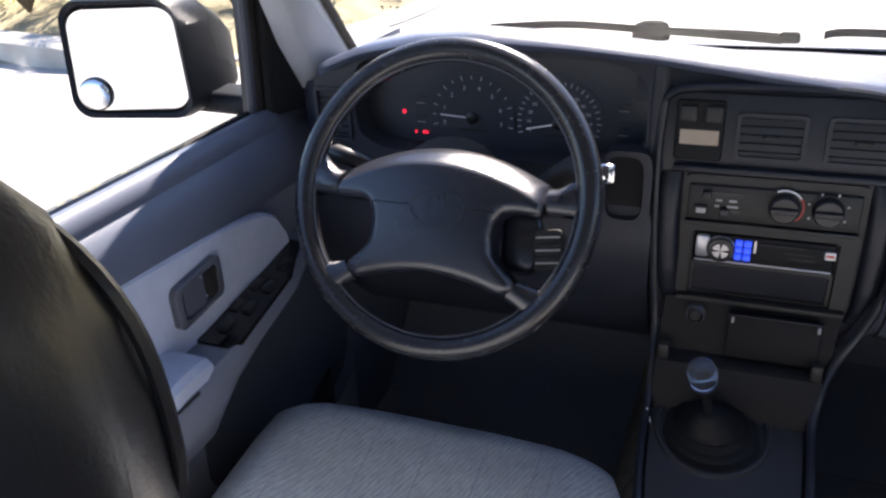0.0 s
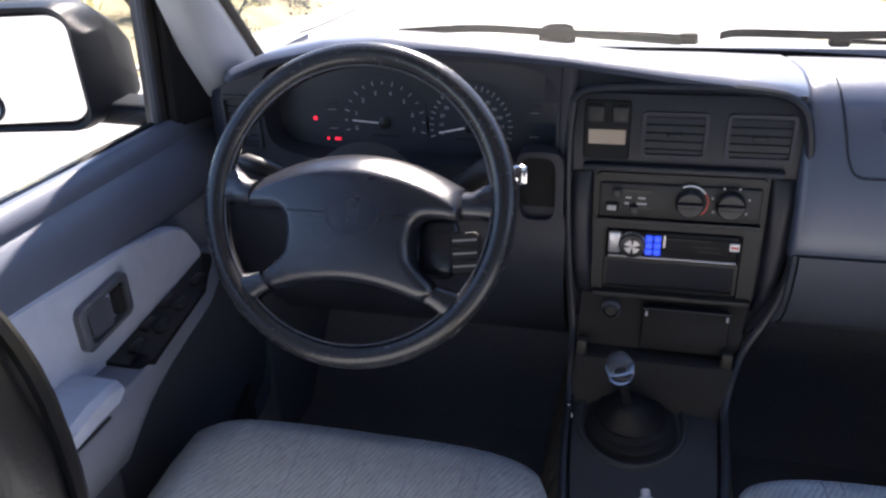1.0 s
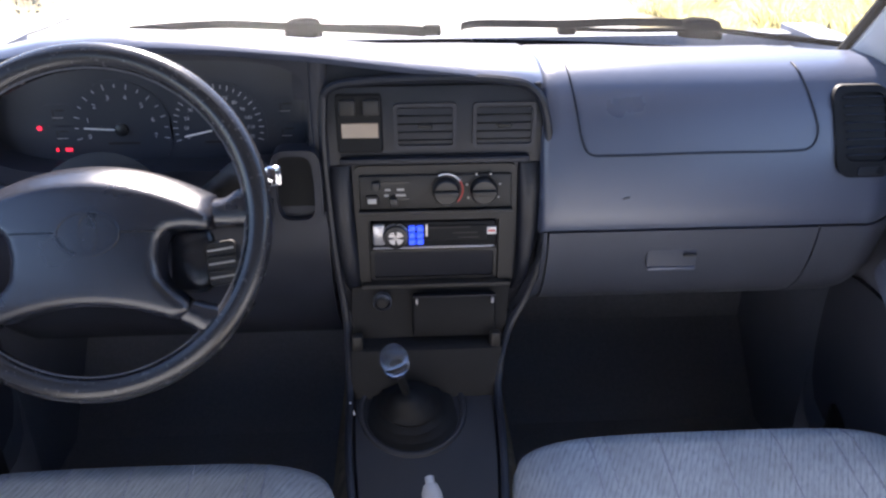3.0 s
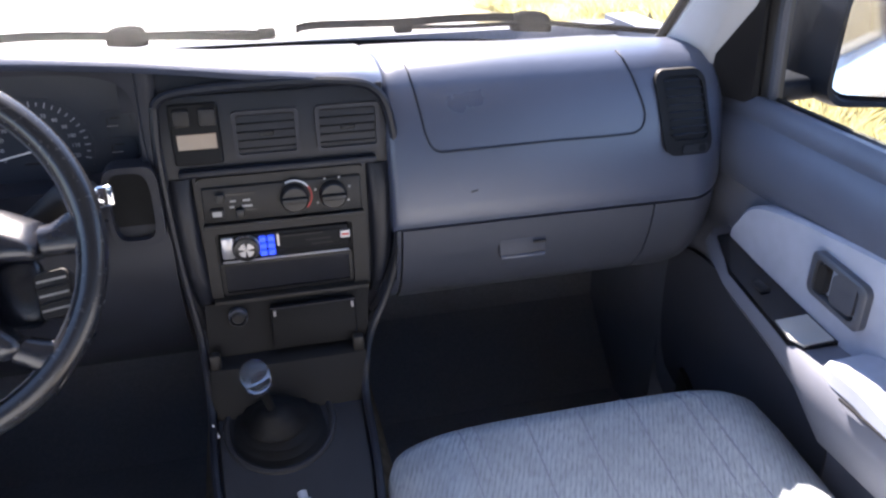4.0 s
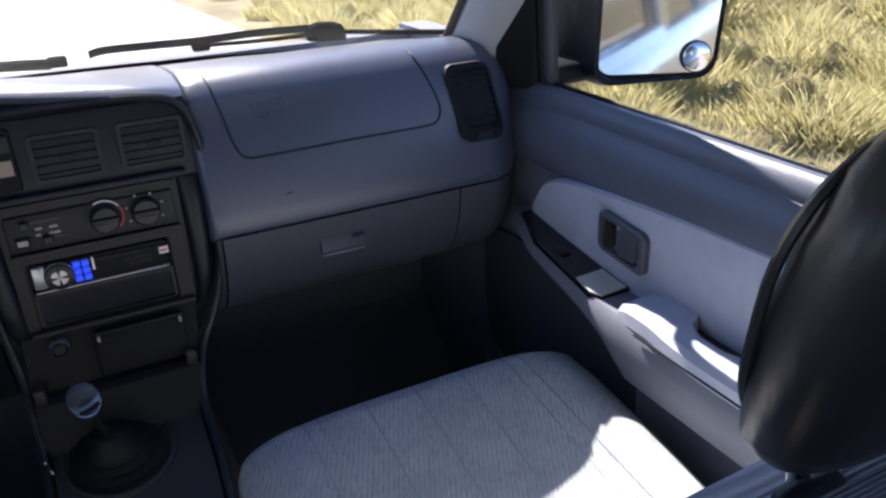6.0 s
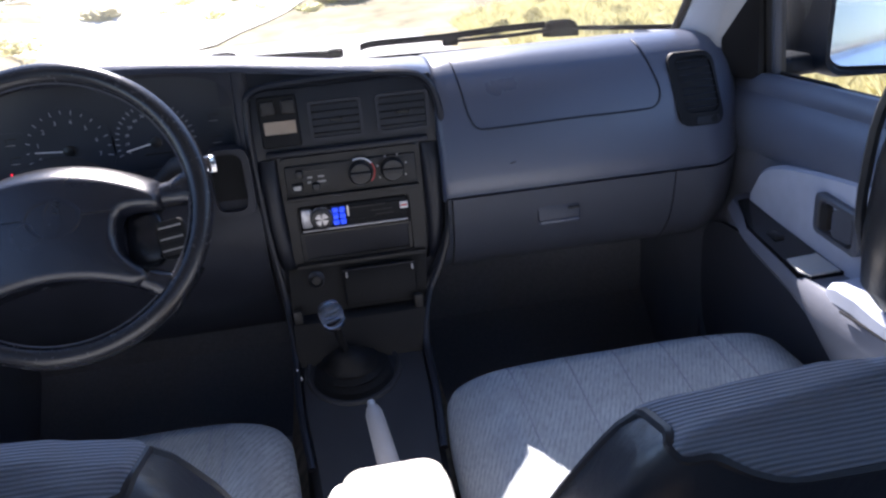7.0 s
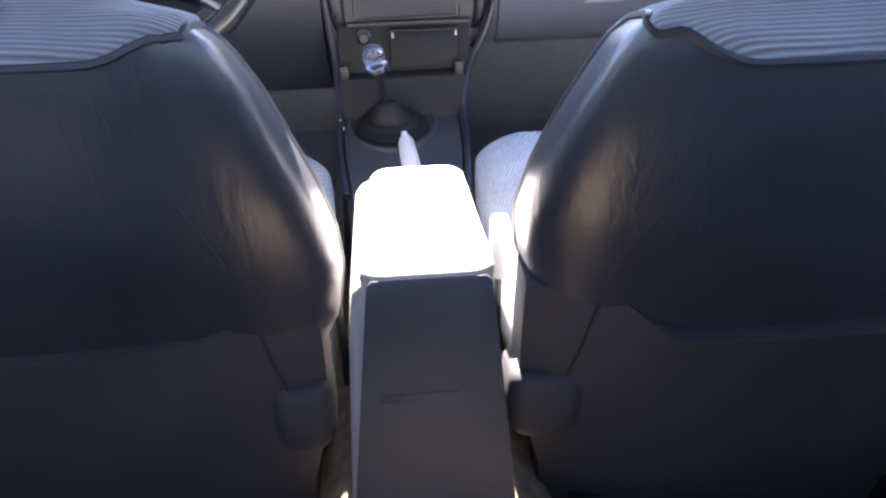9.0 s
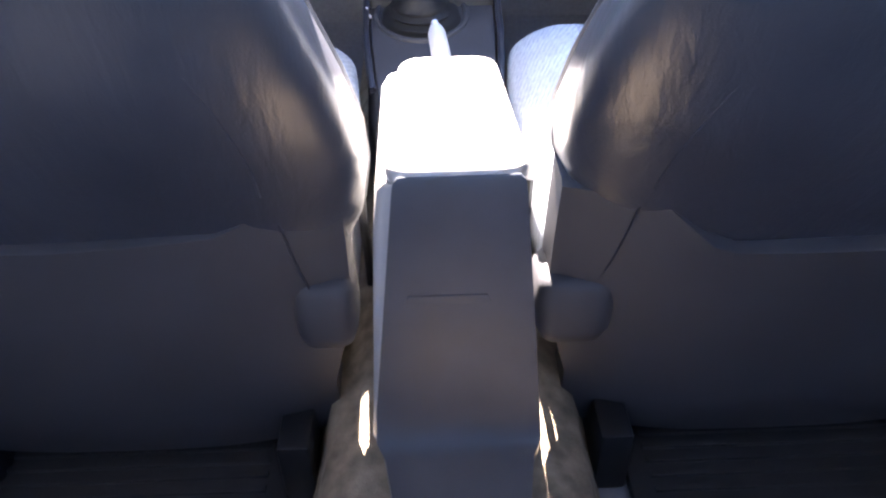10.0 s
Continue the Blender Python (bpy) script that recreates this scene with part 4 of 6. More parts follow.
    base = [(u + 0.06 * v * ((1 if s > 0 else -1.2) if u > 0 else 0.35), v) for u, v in base]
    sc = lambda k, j: [(u * k, v * j) for u, v in base]
    part("housing", loft([[R(u, v, -0.012) for u, v in sc(0.90, 0.88)], [R(u, v, 0.016) for u, v in sc(0.93, 0.92)], [R(u, v, 0.020) for u, v in base], [R(u, v, 0.0) for u, v in sc(1.04, 1.04)], [R(u - 0.016 * hs, v, -0.05) for u, v in sc(1.03, 1.02)], [R(u - 0.036 * hs, v - 0.002 - 0.014 * fall, -0.11) for u, v in sc(0.97, 0.95 - 0.15 * fall)], [R(u - 0.050 * hs, v - 0.006 - 0.022 * fall, -0.150) for u, v in sc(0.84, 0.76 - 0.14 * fall)], [R(u - 0.055 * hs, v - 0.010 - 0.022 * fall, -0.165) for u, v in sc(0.58, 0.45)]]), M_HOUSING, mir)
    part("mirror_glass", loft([[Q(u, v, 0.010) for u, v in sc(0.885, 0.855)], [Q(u, v, 0.0135) for u, v in sc(0.885, 0.855)]]), M_MIRROR, mir, "flat mirror glass")
    spot = lathe([(0.0, 0.0), (0.027, 0.0), (0.027, 0.004), (0.025, 0.0065), (0.0, 0.0065)], 24, Matrix.Translation(Q(0.062, -0.052, 0.0135)) @ (glass_turn @ Euler((radians(90), 0, 0)).to_matrix()).to_4x4())
    sp = part("blind_spot_rim", spot, M_BLACK, mir)
    dome = lathe([(0.0245 * math.cos(a), 0.0066 + 0.006 * math.sin(a)) for a in np.linspace(0, math.pi / 2, 7)], 24, Matrix.Translation(Q(0.062, -0.052, 0.0135)) @ (glass_turn @ Euler((radians(90), 0, 0)).to_matrix()).to_4x4())
    part("blind_spot_mirror", dome, M_MIRROR, sp, "small round convex mirror")
    part("mirror_stem", loft([[P(o, y, z) for y, z in rounded(0.03, zc, 0.075, 0.036, 0.012, 4)] for o, zc in ((0.05, 1.186), (0.11, 1.188), (0.165, 1.190))]), M_HOUSING, mir)
    return d


MIRROR_TURN = {-1: -16.0, 1: -26.6}
HOUSING_TURN = {-1: -11.0, 1: -15.0}
MIRROR_TIP = {-1: 0.0, 1: -1.6}
door(-1, -XL)
door(1, XR)

# wipers at rest along the foot of the windshield
def wiper(arm, blade, clip, cap):
    """arm, blade: runs of (x, z); clip, cap: where the arm holds the blade and where it turns."""
    w = thing("windshield_wiper", "black wiper arm resting at the windshield base", "wiper", "wipers")
    g = lambda x, z, o=0.030: Vector((x, screen_base(x) + o, z))
    strip = smooth_line([(x, z, 0) for x, z in blade], 5)
    sections = [[g(p.x, p.y + dz, 0.026 + o) for o, dz in ((-0.004, -0.006), (0.004, -0.006), (0.007, 0.002), (0.003, 0.006), (-0.003, 0.006))] for p in strip]
    part("blade", loft(sections), M_WIPER, w)
    rod = smooth_line([(x, z, 0) for x, z in arm], 5)
    part("arm", tube([g(p.x, p.y, 0.040) for p in rod], [0.0062 - 0.002 * k / len(rod) for k in range(len(rod))], 8, flat=0.8), M_WIPER, w)
    part("clip", box(g(clip[0], clip[1], 0.034), (0.030, 0.020, 0.017), 0.004, 2), M_WIPER, w)
    part("pivot_cap", loft([[g(cap[0] + dx * k, cap[1] + h, 0.052) + Vector((0, dy * k, 0)) for dx, dy in rounded(0, 0, 0.062, 0.034, 0.014, 4)] for h, k in ((-0.018, 1.0), (-0.002, 1.0), (0.008, 0.82), (0.012, 0.5))]), M_WIPER, w, sharp=50)


wiper([(-0.20, 1.262), (-0.14, 1.260), (-0.05, 1.257), (0.012, 1.253)], [(-0.46, 1.276), (-0.34, 1.276), (-0.20, 1.264), (0.0, 1.249)], (0.012, 1.252), (-0.205, 1.262))
wiper([(0.660, 1.256), (0.55, 1.260), (0.45, 1.264), (0.34, 1.257), (0.235, 1.255)], [(0.060, 1.259), (0.085, 1.264), (0.16, 1.265), (0.23, 1.266), (0.32, 1.272), (0.41, 1.275)], (0.236, 1.256), (0.445, 1.268))

# ---------------------------------------------------------------- dashboard
LIP = [(-0.755, 1.215), (-0.70, 1.245), (-0.655, 1.264), (-0.59, 1.289), (-0.50, 1.306), (-0.405, 1.312), (-0.27, 1.305), (-0.158, 1.295), (-0.013, 1.276), (0.08, 1.264), (0.12, 1.257), (0.150, 1.250)]
dash = thing("dashboard", "blue-grey vinyl car dashboard with a dark fascia", "dashboard")


def end_fall(x):
    """How far the dash's ends curve away forward."""
    o = max(0.0, abs(x + 0.02) - 0.645)
    return 7.0 * o * o + 0.35 * o


top_rows = []
for x in np.linspace(-0.715, 0.150, 37):
    z = lerp_table(LIP, x)[0]
    zt = max(z, 1.2575) if x > 0.05 else z
    f = end_fall(x)
    yb = screen_base(x) + 0.01
    f += 0.6 * max(0.0, x - 0.118) + 14.0 * max(0.0, -0.64 - x) ** 2
    top_rows.append([(x, yb, 1.20), (x, yb, 1.236), (x, yb * 0.75 + 0.02, 1.240 + (zt - 1.240) * 0.18), (x, yb * 0.4 + 0.02, 1.247 + (zt - 1.247) * 0.62), (x, 0.06 + f, zt - 0.001), (x, 0.018 + f, z * 0.75 + zt * 0.25), (x, 0.000 + f, z - 0.002), (x, -0.009 + f, z - 0.010), (x, -0.006 + f, z - 0.018), (x, 0.012 + f, z - 0.022), (x, 0.07 + f, z - 0.024), (x, 0.10 + f, 1.19)])
part("dash_top", loft(top_rows), M_DASH, dash, sharp=60)

FACE = [(0.262 + 0.0, 1.20), (0.262, 1.238), (0.17, 1.252), (0.10, 1.258), (0.060, 1.256), (0.034, 1.246), (0.014, 1.226), (-0.004, 1.196), (-0.020, 1.155), (-0.031, 1.11), (-0.037, 1.075), (-0.040, 1.052), (-0.037, 1.041), (-0.020, 1.0385), (0.03, 1.03), (0.03, 1.10), (0.08, 1.19)]
rows = []
for x in [0.150, 0.153, *np.linspace(0.16, 0.715, 38)]:
    f = end_fall(x)
    cut = 0.008 if x < 0.152 else (0.002 if x < 0.158 else 0.0)
    rows.append([(x, min(y, screen_base(x) + 0.01) + f * (1 if y < 0.2 else 0) + cut, z - cut) for y, z in FACE])
part("passenger_pad", loft(rows), M_DASH, dash, sharp=60)
part("brow_panel", loft([[(x, 0.014, lerp_table(LIP, x)[0] - 0.012), (x, 0.004, 1.243), (x, 0.004, 1.225), (x, 0.05, 1.225), (x, 0.05, lerp_table(LIP, x)[0] - 0.012)] for x in np.linspace(-0.185, 0.147, 18)]), M_FASCIA, dash)

# airbag lid: a seam groove round a flush panel that follows the pad
def pad_point(x, z, lift=0.0):
    ys, zs = [p[0] for p in FACE[3:13]], [p[1] for p in FACE[3:13]]
    return Vector((x, float(np.interp(-z, [-q for q in zs], ys)) + end_fall(x) - lift, z))


lid_line = smooth_line([(0.188, 1.2555, 0), (0.192, 1.235, 0), (0.198, 1.20, 0), (0.204, 1.168, 0), (0.216, 1.149, 0), (0.25, 1.1465, 0), (0.38, 1.148, 0), (0.49, 1.148, 0), (0.522, 1.152, 0), (0.533, 1.172, 0), (0.527, 1.20, 0), (0.516, 1.235, 0), (0.509, 1.2535, 0)], 6)
part("airbag_seam", tube([pad_point(p.x, p.y, 0.0012) for p in lid_line], 0.0016, 6), M_FASCIA, dash, "dark seam round the airbag lid")

part("scuff", box(pad_point(0.268, 1.088, 0.0008), (0.010, 0.0012, 0.0022), 0, 1, Euler((0, radians(-14), 0)).to_matrix()), M_FASCIA, dash, "small dark nick in the vinyl")

# glove box and the panel beside it
def lower_panel(x0, x1, z0, z1, n=12):
    prof = [(-0.037, 1.0375), (-0.035, 1.012), (-0.028, 0.980), (-0.015, 0.945), (0.004, 0.915), (0.034, 0.893)]
    zs, yy = [p[1] for p in prof], [p[0] for p in prof]
    rr = []
    for x in np.linspace(x0, x1, n):
        f = end_fall(x)
        front = [(x, float(np.interp(-z, [-q for q in zs], yy)) + f, z) for z in np.linspace(z1, z0, 9)]
        rr.append(front + [(x, p[1] + 0.022, p[2]) for p in front[::-1]])
    return loft(rr)


glove = part("glove_box_door", lower_panel(0.163, 0.553, 0.892, 1.0368), M_GLOVE, dash, "grey plastic glove box door", sharp=60)
part("end_panel", lower_panel(0.5555, 0.70, 0.892, 1.0368), M_GLOVE, dash, sharp=60)
part("latch_plate", box((0.345, -0.030, 0.992), (0.074, 0.010, 0.030), 0.003, 2, Euler((radians(-10), 0, 0)).to_matrix()), M_GLOVE, glove)
part("latch_lever", box((0.345, -0.036, 0.976), (0.070, 0.008, 0.006), 0.002, 2), M_DASH, glove)
part("lock", box((0.370, -0.0385, 0.998), (0.020, 0.004, 0.004), 0.001, 1), M_BEZEL, glove)
part("glove_cheek", loft([[(bx, -0.004, z), (bx + 0.004, -0.013, z), (0.155, yg + 0.002, z), (0.1612, yg + 0.004, z), (0.1612, yg + 0.05, z), (bx, 0.05, z)] for bx, yg, z in ((0.152, -0.037, 1.0372), (0.157, -0.0345, 1.010), (0.150, -0.028, 0.980), (0.139, -0.016, 0.948), (0.126, 0.002, 0.918), (0.112, 0.026, 0.898))]), M_GLOVE, dash, sharp=60)
part("dash_lower_fill", loft([[(x, 0.03 + end_fall(x), 1.05), (x, 0.025 + end_fall(x), 0.905), (x, 0.12, 0.875), (x, 0.40, 0.93), (x, 0.40, 1.2), (x, 0.10 + end_fall(x), 1.2)] for x in (0.155, 0.4, 0.6, 0.68)]), M_GLOVE, dash)


def vent(parent, cx, cz, w, h, y, slats, name="air_vent"):
    """A framed outlet with tilted slats and a thumb tab."""
    fr = part(name, ring_frame(rounded(cx, cz, w, h, 0.006, 3), rounded(cx, cz, w - 0.010, h - 0.010, 0.004, 3), y - 0.004, y + 0.03), M_FASCIA, parent, "black louvred air vent")
    part("duct", box((cx, y + 0.032, cz), (w - 0.004, 0.006, h - 0.004)), M_BLACK, fr)
    for k in range(slats):
        z = cz - h / 2 + (k + 0.8) * h / (slats + 0.6)
        part("slat", box((cx, y + 0.006, z), (w - 0.011, 0.016, 0.0022), 0.0008, 1, Euler((radians(-22), 0, 0)).to_matrix()), M_VENT, fr)
    part("tab", box((cx, y - 0.001, cz), (0.020, 0.008, 0.006), 0.002, 1), M_BEZEL, fr)
    return fr


# side vent at the passenger end, on the curved pad
sv_in = [(x, z) for x, z in rounded(0.598, 1.178, 0.066, 0.088, 0.014, 4)]
sv_in = [(x + 0.10 * (1.178 - z), z) for x, z in sv_in]
sv_out = [(0.6 + (x - 0.6) * 1.26, 1.166 + (z - 1.174) * 1.34) for x, z in sv_in]
side_vent = part("side_vent", loft([[pad_point(x, z, -0.006) for x, z in sv_out], [pad_point(x, z, 0.008) for x, z in sv_out], [pad_point(x, z, 0.008) for x, z in sv_in], [pad_point(x, z, -0.004) for x, z in sv_in]], caps=False), M_VENT, dash, "dark louvred side vent", sharp=50)
part("duct", loft([[(pad_point(x, z, 0.0035)) for x, z in [((x - 0.598) * q + 0.598, (z - 1.178) * q + 1.178) for x, z in sv_in]] for q in (1.0, 0.75, 0.5, 0.25, 0.02)]), M_VENT, side_vent)
for k in range(8):
    z = 1.142 + k * 0.0105
    x0, x1 = 0.570 + 0.10 * (1.178 - z), 0.628 + 0.10 * (1.178 - z)
    a, b = pad_point(x0, z, 0.0065), pad_point(x1, z, 0.0065)
    part("slat", tube([a, (a + b) / 2 + Vector((0, 0.001, 0)), b], 0.0019, 6, flat=0.5), M_FASCIA, side_vent)
part("defog_slot", loft([[pad_point(x, z, 0.0095) for x, z in rounded(0.611, 1.121, 0.044, 0.012, 0.004, 3)], [pad_point(x, z, 0.003) for x, z in rounded(0.611, 1.121, 0.044, 0.012, 0.004, 3)]]), M_BLACK, side_vent)

# ---- dark fascia, driver's half with the gauge opening
def outline(cx, cz, hw, hh, n, count=64, tilt=0.0):
    pts = []
    for k in range(count):
        a = 2 * math.pi * k / count
        c, s = math.cos(a), math.sin(a)
        pts.append((cx + hw * math.copysign(abs(c) ** (2 / n), c), cz + hh * math.copysign(abs(s) ** (2 / n), s)))
    return pts


gauge_hole = [(x, min(z, lerp_table(LIP, x)[0] - 0.022)) for x, z in outline(-0.387, 1.205, 0.220, 0.076, 4.6)]
fascia_edge = [(x, min(z, lerp_table(LIP, x)[0] - 0.012 - 0.10 * max(0.0, -0.60 - x))) for x, z in outline(-0.412, 1.185, 0.262, 0.125, 9)]
fascia = part("gauge_fascia", ring_frame(fascia_edge, gauge_hole, -0.002, 0.055), M_FASCIA, dash, "dark plastic gauge surround")
part("fascia_ridge", loft([[(x0, 0.004, z), (x0 + 0.006, -0.005, z), (x0 + 0.014, -0.006, z), (x0 + 0.021, -0.004, z), (x0 + 0.028, 0.004, z)] for x0, z in ((-0.166, 1.285), (-0.168, 1.20), (-0.165, 1.10), (-0.155, 1.0), (-0.142, 0.90))]), M_FASCIA, dash)
part("fascia_end", loft([[(x, 0.004 + f, 1.235 - 0.4 * f), (x, -0.002 + f, 1.22 - 0.4 * f), (x, -0.004 + f, 1.14), (x, 0.0 + f, 1.06), (x, 0.08 + f, 1.06), (x, 0.08 + f, 1.23 - 0.4 * f)] for x, f in ((-0.669, 0.006), (-0.69, 0.016), (-0.71, 0.034), (-0.73, 0.060), (-0.748, 0.095))]), M_FASCIA, dash)
cluster = thing("gauge_cluster", "dark instrument cluster with white dial markings", "gauge cluster")
part("gauge_plate", prism(gauge_hole, 0.052, 0.056, "xz"), M_GAUGE, cluster)
ygg = 0.0505


def dial(cx, cz, r, a0, a1, major, labels, needle, size, parent):
    ring = part("dial_plate", lathe([(r * 1.2, 0), (r * 1.2, 0.0008), (0.0, 0.0008)], 40, Matrix.Translation((cx, ygg + 0.001, cz)) @ FACING.to_4x4()), M_GAUGE, parent)
    for k in range(major):
        a = radians(a0 + (a1 - a0) * k / (major - 1))
        c, s = math.cos(a), math.sin(a)
        part("tick", box((cx + r * 1.06 * c, ygg - 0.0008, cz + r * 1.06 * s), (0.0075 if k % 2 == 0 else 0.0050, 0.0008, 0.0012), 0, 1, Euler((0, -a, 0)).to_matrix()), M_TICK, ring)
    for k, t in labels:
        a = radians(a0 + (a1 - a0) * k)
        letters(t, size, (cx + r * 0.80 * math.cos(a), ygg - 0.0008, cz + r * 0.80 * math.sin(a)), FACING, M_TICK, ring, "numeral")
    a = radians(needle)
    part("needle", box((cx + r * 0.42 * math.cos(a), ygg - 0.004, cz + r * 0.42 * math.sin(a)), (r * 0.90, 0.0012, 0.0020), 0, 1, Euler((0, -a, 0)).to_matrix()), M_MARK, ring, "white needle")
    part("needle_cap", lathe([(0.009, 0), (0.009, 0.004), (0.006, 0.006), (0.0, 0.006)], 16, Matrix.Translation((cx, ygg - 0.001, cz)) @ FACING.to_4x4()), M_BLACK, ring)
    part("caption_bar", box((cx, ygg - 0.0008, cz - r * 0.34), (r * 0.75, 0.0008, 0.0030)), M_BEZEL, ring)


dial(-0.434, 1.174, 0.0585, 192, -12, 15, [(k / 7, str(k)) for k in range(8)], 176, 0.0100, cluster)
dial(-0.300, 1.173, 0.0565, 196, -16, 25, [(k / 12, str(10 * k)) for k in range(1, 13)] + [(0, "0")], 192, 0.0072, cluster)
for cx, cz in ((-0.203, 1.200), (-0.203, 1.164), (-0.516, 1.196), (-0.516, 1.166)):
    g = part("small_gauge", prism(outline(cx, cz, 0.022, 0.016, 4, 24), ygg, ygg + 0.001, "xz"), M_GAUGE, cluster)
    part("scale_bar", box((cx - 0.008, ygg - 0.0008, cz), (0.0012, 0.0008, 0.016)), M_BEZEL, g)
    part("scale_bar", box((cx + 0.002, ygg - 0.0008, cz + 0.007), (0.012, 0.0008, 0.0018)), M_BEZEL, g)
    part("needle", box((cx - 0.002, ygg - 0.002, cz - 0.003), (0.014, 0.0008, 0.0010)), M_BUCKLE, g)
part("warning_lamp", lathe([(0.0034, 0), (0.0034, 0.0008), (0, 0.0008)], 12, Matrix.Translation((-0.547, ygg - 0.0004, 1.178)) @ FACING.to_4x4()), M_RED, cluster, "glowing red warning lamp")
part("warning_lamp", box((-0.513, ygg - 0.0004, 1.146), (0.009, 0.0008, 0.0045)), M_RED, cluster, "glowing red warning lamp")
part("warning_lamp", box((-0.529, ygg - 0.0004, 1.146), (0.003, 0.0008, 0.0045)), M_RED, cluster, "glowing red warning lamp")

# driver's end vent, knee panel, pocket by the key
vent(dash, -0.6435, 1.184, 0.060, 0.084, -0.004, 7)
knee = []
for x in np.linspace(-0.75, -0.150, 14):
    f = end_fall(x)
    knee.append([(x, 0.03 + f, 1.10), (x, -0.006 + f, 1.085), (x, -0.016 + f, 1.04), (x, -0.012 + f, 0.96), (x, 0.02 + f, 0.88), (x, 0.10 + f, 0.80), (x, 0.30, 0.78), (x, 0.30, 1.10)])
part("knee_panel", loft(knee), M_FASCIA, dash, "dark plastic knee panel")
part("key_pocket_rim", ring_frame(outline(-0.187, 1.108, 0.034, 0.055, 5, 32), outline(-0.190, 1.108, 0.026, 0.047, 4, 32), -0.024, 0.01), M_FASCIA, dash)
part("key_pocket", prism(outline(-0.190, 1.108, 0.027, 0.048, 4, 32), -0.008, -0.002, "xz"), M_VENT, dash)

# ---- centre stack
stack = part("centre_bezel", prism([(-0.148, 1.236), (-0.120, 1.243), (0.120, 1.243), (0.148, 1.232), (0.157, 1.13), (0.157, 1.04), (0.150, 0.97), (0.118, 0.895), (0.098, 0.85), (-0.126, 0.85), (-0.128, 0.90), (-0.136, 0.95), (-0.142, 1.05), (-0.146, 1.14)], 0.000, 0.09, "xz", 0.003, 2), M_STACK, dash, "dark plastic centre stack")
CHEEKS = (
    ((-0.145, -0.112, 1.132), (-0.1455, -0.113, 1.10), (-0.144, -0.112, 1.04), (-0.141, -0.109, 0.99), (-0.135, -0.107, 0.955), (-0.128, -0.108, 0.93)),
    ((0.118, 0.153, 1.132), (0.119, 0.1555, 1.10), (0.120, 0.155, 1.04), (0.121, 0.148, 0.99), (0.120, 0.139, 0.955), (0.114, 0.128, 0.93)),
)
for rows_ in CHEEKS:
    part("side_cheek", loft([[((x0 + x1) / 2 - (x1 - x0) / 2 * math.cos(a), 0.004 - (0.019 if 0.94 < z < 1.12 else 0.008) * math.sin(a) ** 0.7, z) for a in np.linspace(0.0, math.pi, 11)] for x0, x1, z in rows_]), M_STACK, stack, sharp=70)
# one raised border that frames the stack and runs down along the console
part("hood_border", tube(smooth_line([(0.078, -0.30, 0.748), (0.087, -0.19, 0.783), (0.090, -0.090, 0.808), (0.097, -0.058, 0.845), (0.112, -0.030, 0.880), (0.135, -0.016, 0.920), (0.152, -0.012, 0.970), (0.162, -0.010, 1.036), (0.163, -0.009, 1.10), (0.160, -0.009, 1.16), (0.150, -0.008, 1.215), (0.131, -0.007, 1.240), (0.10, -0.006, 1.249), (0.04, -0.005, 1.253), (-0.06, -0.004, 1.252), (-0.125, -0.003, 1.246), (-0.145, -0.003, 1.232)], 6), 0.0062, 8), M_STACK, stack)
part("hood_border", tube(smooth_line([(-0.145, -0.003, 1.232), (-0.149, -0.006, 1.18), (-0.149, -0.008, 1.12), (-0.146, -0.010, 1.04), (-0.142, -0.012, 0.982), (-0.134, -0.020, 0.905), (-0.130, -0.050, 0.852), (-0.129, -0.085, 0.808), (-0.126, -0.19, 0.783), (-0.114, -0.30, 0.748)], 6), 0.0058, 8), M_STACK, stack)
vent(dash, -0.010, 1.1870, 0.086, 0.064, 0.0, 5)
vent(dash, 0.098, 1.1870, 0.086, 0.064, 0.0, 5)
ck = part("clock_unit", prism(rounded(-0.099, 1.192, 0.062, 0.082, 0.005, 3), -0.005, 0.02, "xz", 0.002, 1), M_VENT, dash, "small clock and switch unit")
part("clock_window", box((-0.0985, -0.0058, 1.1835), (0.050, 0.002, 0.021), 0.0008, 1), M_LCD, ck, "beige clock display, unlit")
for xx in (-0.114, -0.082):
    part("button", box((xx, -0.008, 1.216), (0.022, 0.008, 0.022), 0.003, 2), M_BEZEL, ck)
part("shelf_edge", box((0.003, -0.006, 1.140), (0.262, 0.012, 0.010), 0.003, 2), M_STACK, stack)

lower = part("radio_bezel", ring_frame(rounded(0.003, 1.040, 0.226, 0.186, 0.010, 4), rounded(0.000, 1.000, 0.188, 0.100, 0.004, 4), -0.008, 0.03), M_BEZEL, dash, "grey plastic radio surround")
ac = part("heater_panel", box((0.003, -0.009, 1.095), (0.213, 0.010, 0.050), 0.003, 2), M_BEZEL, dash, "grey heater control panel")
part("panel_lip", box((0.003, -0.011, 1.0655), (0.218, 0.012, 0.005), 0.0015, 1), M_BLACK, ac)
for cx in (0.0175, 0.0700):
    part("dial_seat", lathe([(0.0225, 0), (0.0225, 0.001), (0.0, 0.001)], 28, Matrix.Translation((cx, -0.0142, 1.098)) @ FACING.to_4x4()), M_BEZEL, ac)
    kn = part("control_knob", lathe([(0.0195, 0), (0.0190, 0.010), (0.0165, 0.0135), (0.0, 0.0135)], 28, Matrix.Translation((cx, -0.015, 1.098)) @ FACING.to_4x4()), M_BLACK, ac, "round black heater knob")
    part("grip_bar", box((cx, -0.030, 1.098), (0.034, 0.008, 0.008), 0.002, 2), M_BLACK, kn)
